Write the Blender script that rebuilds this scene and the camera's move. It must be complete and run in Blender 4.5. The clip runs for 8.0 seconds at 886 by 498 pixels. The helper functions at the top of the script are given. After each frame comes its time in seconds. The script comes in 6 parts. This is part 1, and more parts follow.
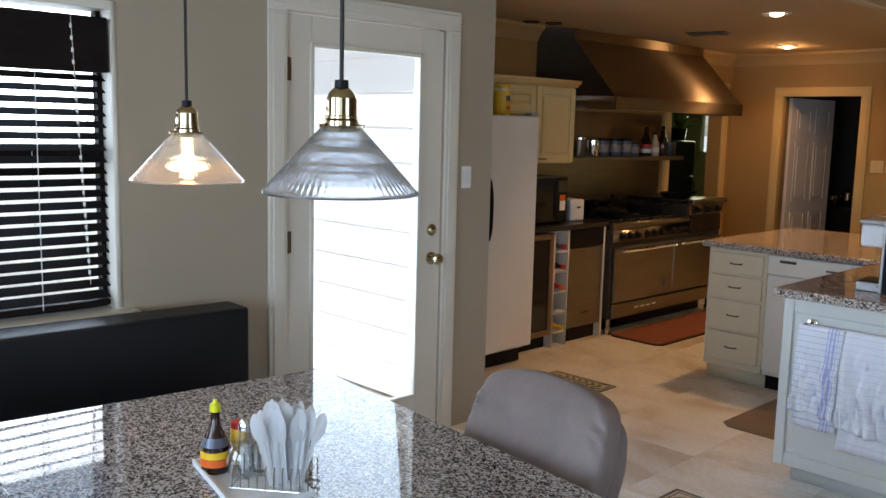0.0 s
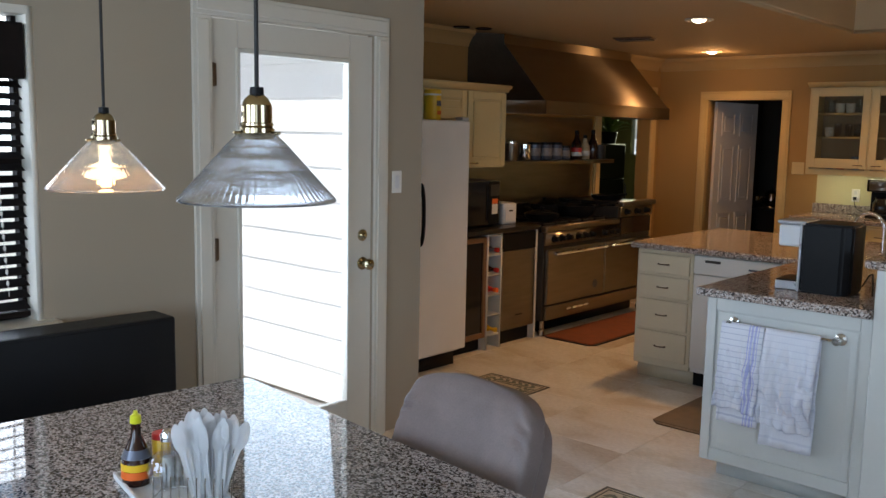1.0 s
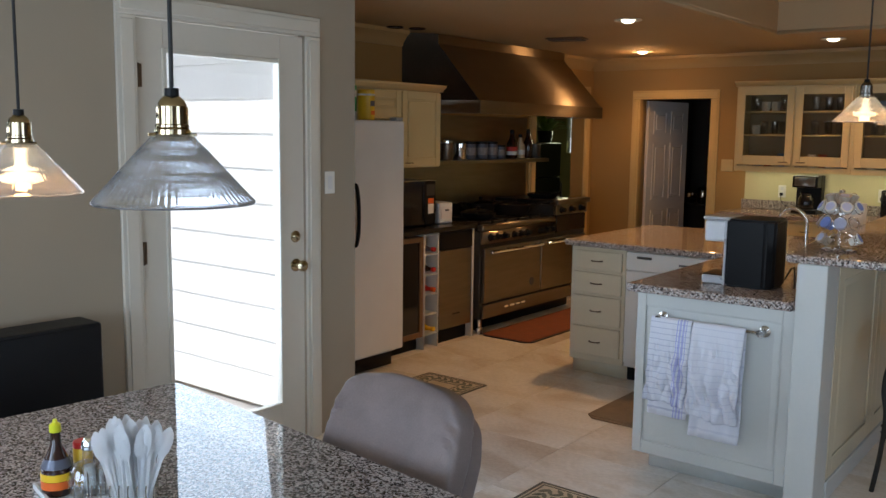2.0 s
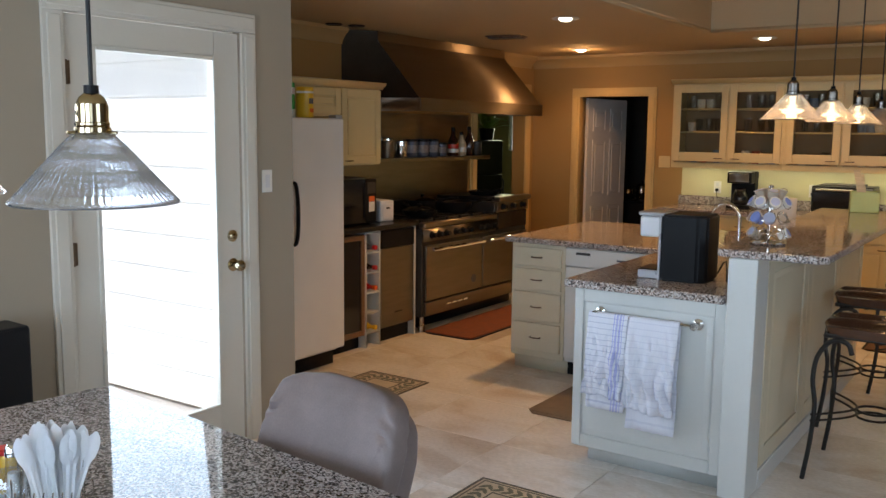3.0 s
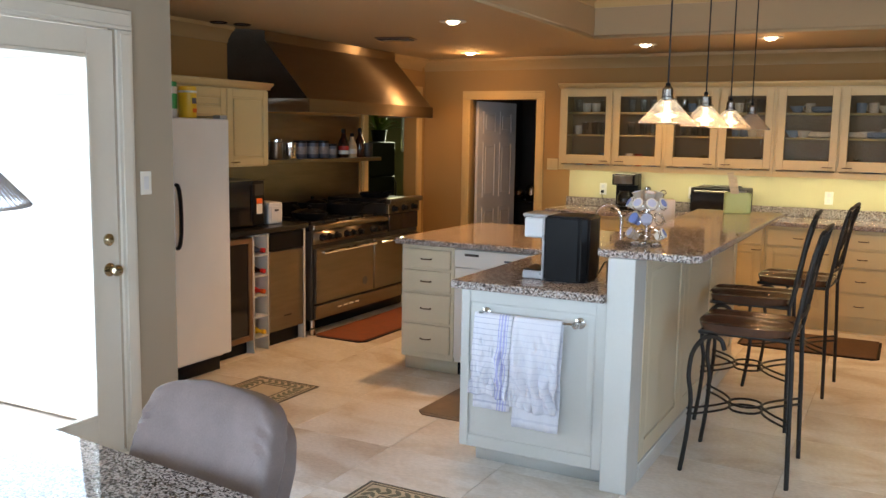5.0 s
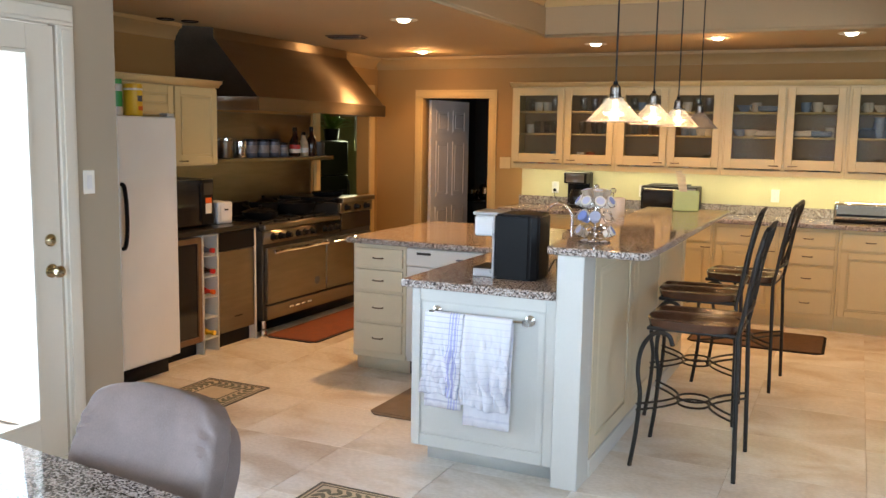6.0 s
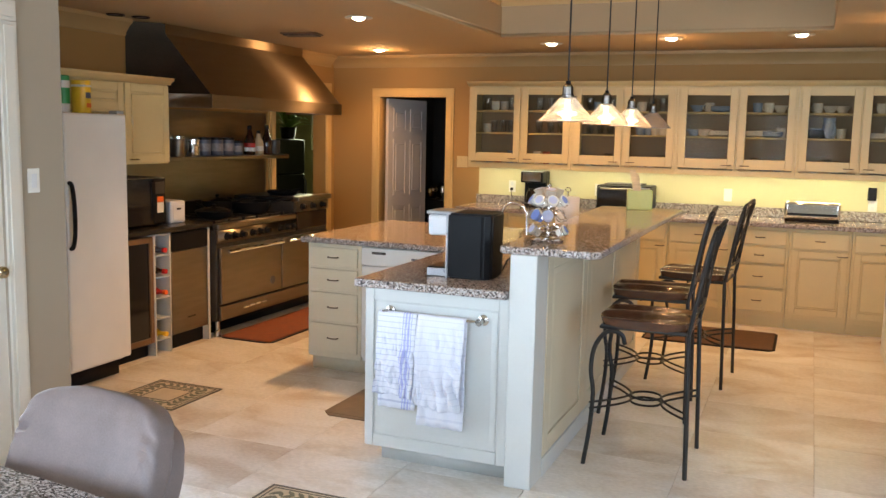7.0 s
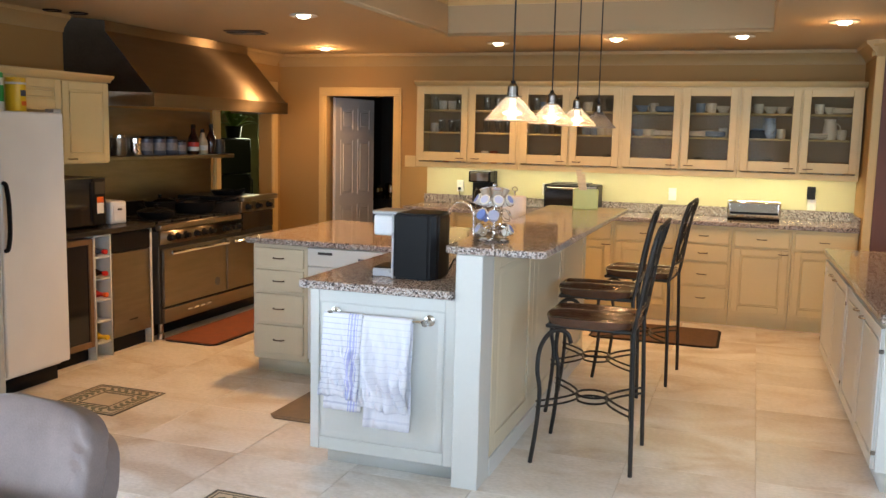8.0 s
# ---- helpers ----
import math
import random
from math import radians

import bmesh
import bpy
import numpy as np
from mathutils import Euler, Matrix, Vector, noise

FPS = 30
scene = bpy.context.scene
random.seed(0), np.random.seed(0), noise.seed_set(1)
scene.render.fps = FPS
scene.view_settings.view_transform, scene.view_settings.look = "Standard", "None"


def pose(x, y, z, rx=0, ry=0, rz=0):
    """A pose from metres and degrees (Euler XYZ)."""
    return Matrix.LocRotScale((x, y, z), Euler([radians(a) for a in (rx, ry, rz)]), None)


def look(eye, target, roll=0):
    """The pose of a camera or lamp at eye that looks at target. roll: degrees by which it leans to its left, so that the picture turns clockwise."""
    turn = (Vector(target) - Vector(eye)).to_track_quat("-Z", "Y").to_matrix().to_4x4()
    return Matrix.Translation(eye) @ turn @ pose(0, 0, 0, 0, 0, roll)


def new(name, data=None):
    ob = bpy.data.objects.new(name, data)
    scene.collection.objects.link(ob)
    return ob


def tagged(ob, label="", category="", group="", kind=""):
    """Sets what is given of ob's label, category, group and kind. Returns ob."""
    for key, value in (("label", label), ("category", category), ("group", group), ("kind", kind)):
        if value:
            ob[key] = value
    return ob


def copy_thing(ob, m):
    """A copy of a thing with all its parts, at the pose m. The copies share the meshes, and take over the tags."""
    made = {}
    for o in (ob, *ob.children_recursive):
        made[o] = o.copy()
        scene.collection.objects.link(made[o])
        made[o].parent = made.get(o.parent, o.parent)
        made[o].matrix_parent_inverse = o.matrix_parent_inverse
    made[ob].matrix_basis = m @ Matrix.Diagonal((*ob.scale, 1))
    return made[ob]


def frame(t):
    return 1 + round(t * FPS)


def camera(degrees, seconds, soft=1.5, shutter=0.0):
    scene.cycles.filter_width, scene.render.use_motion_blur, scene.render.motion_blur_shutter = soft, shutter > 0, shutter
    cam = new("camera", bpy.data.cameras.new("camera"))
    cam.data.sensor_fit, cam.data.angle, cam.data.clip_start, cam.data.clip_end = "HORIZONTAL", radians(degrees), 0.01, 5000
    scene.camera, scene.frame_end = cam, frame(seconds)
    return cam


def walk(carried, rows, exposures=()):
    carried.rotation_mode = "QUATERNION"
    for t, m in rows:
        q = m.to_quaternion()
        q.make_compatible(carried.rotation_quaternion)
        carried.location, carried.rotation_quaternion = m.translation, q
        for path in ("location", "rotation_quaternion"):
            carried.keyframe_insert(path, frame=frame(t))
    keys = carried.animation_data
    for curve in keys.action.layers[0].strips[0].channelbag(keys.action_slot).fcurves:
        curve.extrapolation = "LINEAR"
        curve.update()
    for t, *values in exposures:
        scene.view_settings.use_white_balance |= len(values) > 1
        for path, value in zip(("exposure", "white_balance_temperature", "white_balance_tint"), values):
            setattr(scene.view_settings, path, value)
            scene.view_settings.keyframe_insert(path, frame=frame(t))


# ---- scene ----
cam = camera(53.0, 8.0)
PATH = [
    (0, (-0.005, -0.343, 1.596), (-1.421, 1.042, 1.323), 1.4),
    (0.5, (0.018, -0.331, 1.599), (-1.352, 1.101, 1.334), 1.3),
    (1, (0.033, -0.324, 1.601), (-1.286, 1.157, 1.34), 1.1),
    (1.5, (0.053, -0.314, 1.602), (-1.216, 1.21, 1.344), 0.9),
    (3, (0.096, -0.283, 1.602), (-1.025, 1.353, 1.339), 0.6),
    (3.5, (0.113, -0.275, 1.604), (-0.961, 1.392, 1.345), 0.7),
    (4, (0.126, -0.266, 1.604), (-0.899, 1.432, 1.349), 0.8),
    (4.5, (0.13, -0.259, 1.606), (-0.843, 1.469, 1.35), 0.9),
    (6, (0.154, -0.223, 1.599), (-0.681, 1.576, 1.343), 1.0),
    (6.5, (0.168, -0.212, 1.601), (-0.628, 1.604, 1.343), 1.0),
    (7, (0.179, -0.193, 1.6), (-0.575, 1.641, 1.343), 1.2),
    (7.5, (0.181, -0.18, 1.602), (-0.521, 1.675, 1.346), 1.2),
    (8, (0.191, -0.164, 1.601), (-0.459, 1.71, 1.345), 1.3),
]
walk(cam, [(t, look(e, g, r)) for t, e, g, r in PATH],
     exposures=[(0, -0.36, 6050, 12), (1.5, -0.62, 6050, 12), (3.0, -0.24, 6080, 12), (4.5, 0.08, 6120, 12), (6.0, 0.50, 6180, 12), (7.0, 0.58, 6200, 12), (8.0, 0.54, 6220, 12)])

# ---- world, sun, lamps, exposure ----
world = bpy.data.worlds.new("sky")
scene.world = world
world.use_nodes = True
wn, wl = world.node_tree.nodes, world.node_tree.links
sky = wn.new("ShaderNodeTexSky")
sky.sky_type = 'NISHITA'
sky.sun_disc = False
sky.sun_elevation, sky.sun_rotation = radians(48), radians(183)
wl.new(sky.outputs[0], wn["Background"].inputs[0])
wn["Background"].inputs[1].default_value = 0.15

sun = new("sun", bpy.data.lights.new("sun", "SUN"))
sun.data.energy, sun.data.angle, sun.data.color = 5.0, radians(0.5), (1.0, 0.95, 0.88)
sun.matrix_basis = look((0, 0, 0), (0.035, 0.67, -0.74))


def lamp(name, kind, at, power, color, to=None, size=0.05, size_y=None, cone=100, blend=0.6):
    d = bpy.data.lights.new(name, kind)
    d.energy, d.color = power, color
    if kind == 'AREA':
        d.shape, d.size, d.size_y = 'RECTANGLE', size, size_y or size
    else:
        d.shadow_soft_size = size
    if kind == 'SPOT':
        d.spot_size, d.spot_blend = radians(cone), blend
    ob = new(name, d)
    ob.matrix_basis = look(at, to) if to else pose(*at)
    return ob


WARM = (1.0, 0.510, 0.175)
UNDER = (1.0, 0.88, 0.50)
DAY = (0.67, 0.84, 1.0)
CEIL = 2.40
# daylight in the windows of the back wall and of the side wall
lamp("window_light", 'AREA', (-1.9, -1.87, 1.45), 60, DAY, (-1.9, 1, 1.3), 1.3, 1.3)
lamp("window_light", 'AREA', (1.7, -1.87, 1.45), 14, DAY, (1.2, 1, 1.2), 1.5, 1.3)
lamp("window_light", 'AREA', (-0.1, -1.87, 1.45), 58, DAY, (-0.1, 1, 1.3), 1.3, 1.3)
lamp("window_light", 'AREA', (3.55, 1.4, 1.4), 55, DAY, (0, 1.4, 1.2), 2.0, 1.5)
lamp("window_light", 'AREA', (-3.46, 0.2, 1.45), 12, DAY, (0, 0.2, 1.45), 1.75, 1.12)
# yellow-green fill added at the pantry opening to brighten wall and plant
lamp("pantry_fill_light", 'AREA', (-5.85, 10.38, 1.78), 16, (0.92, 0.95, 0.55), (-5.6, 8, 1.2), 0.55, 0.75)
lamp("door_light", 'AREA', (-3.44, 2.36, 1.12), 20, DAY, (0, 2.36, 0.7), 0.6, 1.6)
CANS = [(-2.83, 5.48), (-3.78, 7.70), (-1.98, 7.44), (-0.93, 7.22), (0.04, 7.16), (0.69, 6.37)]
for cx, cy in CANS:
    lamp("can_and_fill_light", 'SPOT', (cx, cy, CEIL - 0.055), 98 if (cx, cy) == CANS[0] else 32 if cx < -1.5 else 24, WARM, (cx, cy, 0), 0.05, cone=150 if cx < -3 else 125, blend=0.7)
# four fill spots added in the tray, with no fixtures of their own
for cx, cy in [(-1.55, 5.2), (-0.2, 5.2), (-1.55, 3.6), (-0.2, 3.6)]:
    lamp("can_and_fill_light", 'SPOT', (cx, cy, 2.72), 9, WARM, (cx, cy, 0), 0.05, cone=120, blend=0.8)
for (cx, cy), power in ((CANS[1], 6), (CANS[5], 2), (CANS[3], 2)):
    lamp("can_bulb", 'POINT', (cx, cy, CEIL - 0.085), power, WARM, None, 0.03)
for ux in (-2.45, -1.45, -0.45, 0.5):
    lamp("under_cabinet_light", 'AREA', (ux, 8.12, 1.285), 2.0, UNDER, (ux, 8.2, 0.5), 0.9, 0.06)

# ---- materials ----


def M(name, col, rough=0.5, metal=0.0, var=0.10, scale=5.0, bump=0.02, fine=60.0, coat=0.0, stretch=None, tint=None, spec=0.5):
    m = bpy.data.materials.new(name)
    m.use_nodes = True
    n, l = m.node_tree.nodes, m.node_tree.links
    b = n["Principled BSDF"]
    b.inputs["Metallic"].default_value = metal
    b.inputs["Coat Weight"].default_value = coat
    b.inputs["Specular IOR Level"].default_value = spec
    tc = n.new("ShaderNodeTexCoord")
    src = tc.outputs["Object"]
    if stretch:
        mp = n.new("ShaderNodeMapping")
        mp.inputs["Scale"].default_value = stretch
        l.new(src, mp.inputs[0])
        src = mp.outputs[0]
    big = n.new("ShaderNodeTexNoise")
    big.inputs["Scale"].default_value, big.inputs["Detail"].default_value = scale, 6
    small = n.new("ShaderNodeTexNoise")
    small.inputs["Scale"].default_value, small.inputs["Detail"].default_value = fine, 4
    l.new(src, big.inputs["Vector"])
    l.new(src, small.inputs["Vector"])
    add = n.new("ShaderNodeMath")
    add.operation = 'MULTIPLY_ADD'
    l.new(small.outputs["Fac"], add.inputs[0])
    add.inputs[1].default_value = 0.4
    l.new(big.outputs["Fac"], add.inputs[2])
    ramp = n.new("ShaderNodeMapRange")
    ramp.inputs[1].default_value, ramp.inputs[2].default_value = 0.45, 0.95
    l.new(add.outputs[0], ramp.inputs[0])
    mix = n.new("ShaderNodeMix")
    mix.data_type = 'RGBA'
    t = tint or col
    mix.inputs["A"].default_value = (*[c * (1 - var) for c in col], 1)
    mix.inputs["B"].default_value = (*[min(1, c * (1 + var)) for c in t], 1)
    l.new(ramp.outputs[0], mix.inputs["Factor"])
    l.new(mix.outputs["Result"], b.inputs["Base Color"])
    rr = n.new("ShaderNodeMapRange")
    rr.inputs[3].default_value, rr.inputs[4].default_value = max(0.02, rough * 0.85), min(1, rough * 1.2)
    l.new(big.outputs["Fac"], rr.inputs[0])
    l.new(rr.outputs[0], b.inputs["Roughness"])
    if bump:
        bp = n.new("ShaderNodeBump")
        bp.inputs["Strength"].default_value, bp.inputs["Distance"].default_value = min(1, bump * 8), 0.002
        l.new(small.outputs["Fac"], bp.inputs["Height"])
        l.new(bp.outputs[0], b.inputs["Normal"])
    return m


def granite(name, dark, mid, light, warm, scale, spec, rough):
    m = bpy.data.materials.new(name)
    m.use_nodes = True
    n, l = m.node_tree.nodes, m.node_tree.links
    b = n["Principled BSDF"]
    b.inputs["Roughness"].default_value = rough
    b.inputs["Specular IOR Level"].default_value = spec
    tc = n.new("ShaderNodeTexCoord")
    ns = n.new("ShaderNodeTexNoise")
    ns.inputs["Scale"].default_value, ns.inputs["Detail"].default_value = scale * 0.7, 3
    l.new(tc.outputs["Object"], ns.inputs["Vector"])
    vm = n.new("ShaderNodeVectorMath")
    vm.operation = 'MULTIPLY_ADD'
    l.new(ns.outputs["Color"], vm.inputs[0])
    vm.inputs[1].default_value = (1.4 / scale,) * 3
    l.new(tc.outputs["Object"], vm.inputs[2])
    v = n.new("ShaderNodeTexVoronoi")
    v.inputs["Scale"].default_value = scale
    l.new(vm.outputs[0], v.inputs["Vector"])
    sp = n.new("ShaderNodeSeparateColor")
    l.new(v.outputs["Color"], sp.inputs[0])
    cr = n.new("ShaderNodeValToRGB")
    cr.color_ramp.interpolation = 'CONSTANT'
    e = cr.color_ramp.elements
    e[0].position, e[0].color = 0.0, (*dark, 1)
    e[1].position, e[1].color = 0.27, (*mid, 1)
    for p, c in ((0.48, light), (0.74, warm), (0.88, tuple(x * 1.15 for x in light))):
        k = e.new(p)
        k.color = (*c, 1)
    l.new(sp.outputs[0], cr.inputs[0])
    v2 = n.new("ShaderNodeTexNoise")
    v2.inputs["Scale"].default_value, v2.inputs["Detail"].default_value = scale * 4, 4
    l.new(tc.outputs["Object"], v2.inputs["Vector"])
    mr = n.new("ShaderNodeMapRange")
    mr.inputs[1].default_value, mr.inputs[2].default_value = 0.35, 0.65
    mr.inputs[3].default_value, mr.inputs[4].default_value = 0.55, 1.2
    l.new(v2.outputs["Fac"], mr.inputs[0])
    mx = n.new("ShaderNodeVectorMath")
    mx.operation = 'SCALE'
    l.new(cr.outputs[0], mx.inputs[0])
    l.new(mr.outputs[0], mx.inputs["Scale"])
    l.new(mx.outputs[0], b.inputs["Base Color"])
    return m


def travertine(name):
    m = bpy.data.materials.new(name)
    m.use_nodes = True
    n, l = m.node_tree.nodes, m.node_tree.links
    b = n["Principled BSDF"]
    tc, oi = n.new("ShaderNodeTexCoord"), n.new("ShaderNodeObjectInfo")
    sc = n.new("ShaderNodeVectorMath")
    sc.operation = 'SCALE'
    cb = n.new("ShaderNodeCombineXYZ")
    for k in range(3):
        l.new(oi.outputs["Random"], cb.inputs[k])
    l.new(cb.outputs[0], sc.inputs[0])
    sc.inputs["Scale"].default_value = 37.0
    ad = n.new("ShaderNodeVectorMath")
    l.new(tc.outputs["Object"], ad.inputs[0])
    l.new(sc.outputs[0], ad.inputs[1])
    mp = n.new("ShaderNodeMapping")
    mp.inputs["Scale"].default_value = (1.0, 1.5, 1.0)
    l.new(ad.outputs[0], mp.inputs[0])
    a = n.new("ShaderNodeTexNoise")
    a.inputs["Scale"].default_value, a.inputs["Detail"].default_value, a.inputs["Distortion"].default_value = 1.7, 7, 1.1
    l.new(mp.outputs[0], a.inputs["Vector"])
    f = n.new("ShaderNodeTexNoise")
    f.inputs["Scale"].default_value, f.inputs["Detail"].default_value = 45, 5
    l.new(mp.outputs[0], f.inputs["Vector"])
    cr = n.new("ShaderNodeValToRGB")
    e = cr.color_ramp.elements
    e[0].position, e[0].color = 0.33, (0.66, 0.575, 0.485, 1)
    e[1].position, e[1].color = 0.62, (0.86, 0.84, 0.81, 1)
    k = e.new(0.47)
    k.color = (0.785, 0.74, 0.68, 1)
    l.new(a.outputs["Fac"], cr.inputs[0])
    mr = n.new("ShaderNodeMapRange")
    mr.inputs[3].default_value, mr.inputs[4].default_value = 0.90, 1.05
    l.new(oi.outputs["Random"], mr.inputs[0])
    m2 = n.new("ShaderNodeMapRange")
    m2.inputs[1].default_value, m2.inputs[2].default_value = 0.3, 0.7
    m2.inputs[3].default_value, m2.inputs[4].default_value = 0.9, 1.06
    l.new(f.outputs["Fac"], m2.inputs[0])
    mu = n.new("ShaderNodeMath")
    mu.operation = 'MULTIPLY'
    l.new(mr.outputs[0], mu.inputs[0])
    l.new(m2.outputs[0], mu.inputs[1])
    mx = n.new("ShaderNodeVectorMath")
    mx.operation = 'SCALE'
    l.new(cr.outputs[0], mx.inputs[0])
    l.new(mu.outputs[0], mx.inputs["Scale"])
    l.new(mx.outputs[0], b.inputs["Base Color"])
    b.inputs["Roughness"].default_value = 0.21
    bp = n.new("ShaderNodeBump")
    bp.inputs["Strength"].default_value, bp.inputs["Distance"].default_value = 0.15, 0.002
    l.new(f.outputs["Fac"], bp.inputs["Height"])
    l.new(bp.outputs[0], b.inputs["Normal"])
    return m


def pane_glass(name, tint=(1, 1, 1), gloss=0.05, rough=0.02):
    m = bpy.data.materials.new(name)
    m.use_nodes = True
    n, l = m.node_tree.nodes, m.node_tree.links
    n.remove(n["Principled BSDF"])
    tr, gl, mx = n.new("ShaderNodeBsdfTransparent"), n.new("ShaderNodeBsdfGlossy"), n.new("ShaderNodeMixShader")
    lw = n.new("ShaderNodeLayerWeight")
    lw.inputs[0].default_value = 0.5
    pw = n.new("ShaderNodeMath")
    pw.operation = 'POWER'
    pw.inputs[1].default_value = 3.0
    ad = n.new("ShaderNodeMath")
    ad.operation = 'MULTIPLY_ADD'
    ad.inputs[1].default_value, ad.inputs[2].default_value = 0.7, gloss
    l.new(lw.outputs["Facing"], pw.inputs[0])
    l.new(pw.outputs[0], ad.inputs[0])
    tr.inputs[0].default_value = (*tint, 1)
    gl.inputs["Roughness"].default_value = rough
    l.new(ad.outputs[0], mx.inputs[0])
    l.new(tr.outputs[0], mx.inputs[1])
    l.new(gl.outputs[0], mx.inputs[2])
    l.new(mx.outputs[0], n["Material Output"].inputs[0])
    return m


def shade_glass(name, milk, sheen):
    m = bpy.data.materials.new(name)
    m.use_nodes = True
    n, l = m.node_tree.nodes, m.node_tree.links
    b = n["Principled BSDF"]
    b.inputs["Base Color"].default_value = (0.95, 0.96, 0.98, 1)
    b.inputs["Roughness"].default_value = 0.06
    b.inputs["Transmission Weight"].default_value = 1.0
    b.inputs["IOR"].default_value = 1.45
    gl, tl = n.new("ShaderNodeBsdfGlossy"), n.new("ShaderNodeBsdfTranslucent")
    gl.inputs[0].default_value = (0.62, 0.65, 0.70, 1)
    gl.inputs["Roughness"].default_value = 0.10
    tl.inputs[0].default_value = (0.75, 0.76, 0.78, 1)
    m1, m2 = n.new("ShaderNodeMixShader"), n.new("ShaderNodeMixShader")
    m1.inputs[0].default_value, m2.inputs[0].default_value = milk, sheen
    l.new(gl.outputs[0], m1.inputs[1])
    l.new(tl.outputs[0], m1.inputs[2])
    l.new(b.outputs[0], m2.inputs[1])
    l.new(m1.outputs[0], m2.inputs[2])
    l.new(m2.outputs[0], n["Material Output"].inputs[0])
    return m


def glow(name, col, power):
    m = bpy.data.materials.new(name)
    m.use_nodes = True
    b = m.node_tree.nodes["Principled BSDF"]
    b.inputs["Base Color"].default_value = (0.8, 0.8, 0.8, 1)
    b.inputs["Emission Color"].default_value, b.inputs["Emission Strength"].default_value = (*col, 1), power
    return m


def towel_cloth(name, stripe):
    m = bpy.data.materials.new(name)
    m.use_nodes = True
    n, l = m.node_tree.nodes, m.node_tree.links
    b = n["Principled BSDF"]
    b.inputs["Roughness"].default_value = 0.95
    tc = n.new("ShaderNodeTexCoord")
    sx = n.new("ShaderNodeSeparateXYZ")
    l.new(tc.outputs["UV"], sx.inputs[0])

    def bars(src, freq, width):
        mu, fr, lt = n.new("ShaderNodeMath"), n.new("ShaderNodeMath"), n.new("ShaderNodeMath")
        mu.operation, fr.operation, lt.operation = 'MULTIPLY', 'FRACT', 'LESS_THAN'
        mu.inputs[1].default_value, lt.inputs[1].default_value = freq, width
        l.new(src, mu.inputs[0])
        l.new(mu.outputs[0], fr.inputs[0])
        l.new(fr.outputs[0], lt.inputs[0])
        return lt.outputs[0]

    def over(base, colour, fac, amount):
        mx, k = n.new("ShaderNodeMix"), n.new("ShaderNodeMath")
        mx.data_type, k.operation = 'RGBA', 'MULTIPLY'
        k.inputs[1].default_value = amount
        l.new(fac, k.inputs[0])
        l.new(k.outputs[0], mx.inputs["Factor"])
        if base is None:
            mx.inputs["A"].default_value = (0.74, 0.76, 0.85, 1)
        else:
            l.new(base, mx.inputs["A"])
        mx.inputs["B"].default_value = (*colour, 1)
        return mx.outputs["Result"]
    c = over(None, (0.30, 0.33, 0.50), bars(sx.outputs[1], 24, 0.14), 0.5 if stripe else 0.22)
    c = over(c, (0.45, 0.47, 0.62), bars(sx.outputs[0], 18, 0.12), 0.15)
    if stripe:
        gt, lt, mu = n.new("ShaderNodeMath"), n.new("ShaderNodeMath"), n.new("ShaderNodeMath")
        gt.operation, lt.operation, mu.operation = 'GREATER_THAN', 'LESS_THAN', 'MULTIPLY'
        gt.inputs[1].default_value, lt.inputs[1].default_value = 0.66, 0.90
        l.new(sx.outputs[0], gt.inputs[0])
        l.new(sx.outputs[0], lt.inputs[0])
        l.new(gt.outputs[0], mu.inputs[0])
        l.new(lt.outputs[0], mu.inputs[1])
        m3 = n.new("ShaderNodeMath")
        m3.operation = 'MULTIPLY'
        l.new(mu.outputs[0], m3.inputs[0])
        l.new(bars(sx.outputs[0], 12.5, 0.62), m3.inputs[1])
        c = over(c, (0.26, 0.30, 0.72), m3.outputs[0], 0.6)
    l.new(c, b.inputs["Base Color"])
    ns, bp = n.new("ShaderNodeTexNoise"), n.new("ShaderNodeBump")
    ns.inputs["Scale"].default_value = 140
    bp.inputs["Strength"].default_value, bp.inputs["Distance"].default_value = 0.15, 0.001
    l.new(ns.outputs["Fac"], bp.inputs["Height"])
    l.new(bp.outputs[0], b.inputs["Normal"])
    return m


PAINT = M("wall_paint", (0.352, 0.297, 0.225), 0.75, var=0.04, scale=1.5, bump=0.04, fine=160)
PAINT_K = M("kitchen_wall_paint", (0.365, 0.222, 0.075), 0.7, var=0.04, scale=1.5, bump=0.04, fine=160)
SPLASH_YELLOW = M("backsplash_yellow", (0.58, 0.54, 0.32), 0.6, var=0.05, scale=2, bump=0.03, fine=120)
CEILPAINT = M("ceiling_paint", (0.47, 0.355, 0.205), 0.8, var=0.03, scale=1.2, bump=0.05, fine=120)
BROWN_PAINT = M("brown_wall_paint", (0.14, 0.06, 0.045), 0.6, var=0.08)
TRIM = M("trim_white", (0.63, 0.595, 0.520), 0.42, var=0.03, scale=3, bump=0.01)
CROWN_K = M("crown_tan", (0.42, 0.29, 0.125), 0.5, var=0.04, scale=3, bump=0.01)
TRIM_K = M("casing_cream", (0.60, 0.43, 0.18), 0.45, var=0.04, scale=3, bump=0.01)
CABINET = M("cabinet_cream", (0.655, 0.530, 0.270), 0.40, var=0.04, scale=3, bump=0.012)
CABSIDE = M("cabinet_side_cream", (0.65, 0.585, 0.435), 0.40, var=0.04, scale=3, bump=0.012)
CABWHITE = M("cabinet_white", (0.60, 0.61, 0.59), 0.38, var=0.03, scale=3, bump=0.012)
APPLIANCE = M("appliance_white", (0.72, 0.71, 0.68), 0.35, var=0.03, bump=0.02, fine=220)
BLACKPL = M("black_plastic", (0.008, 0.008, 0.009), 0.36, var=0.15, spec=0.14)
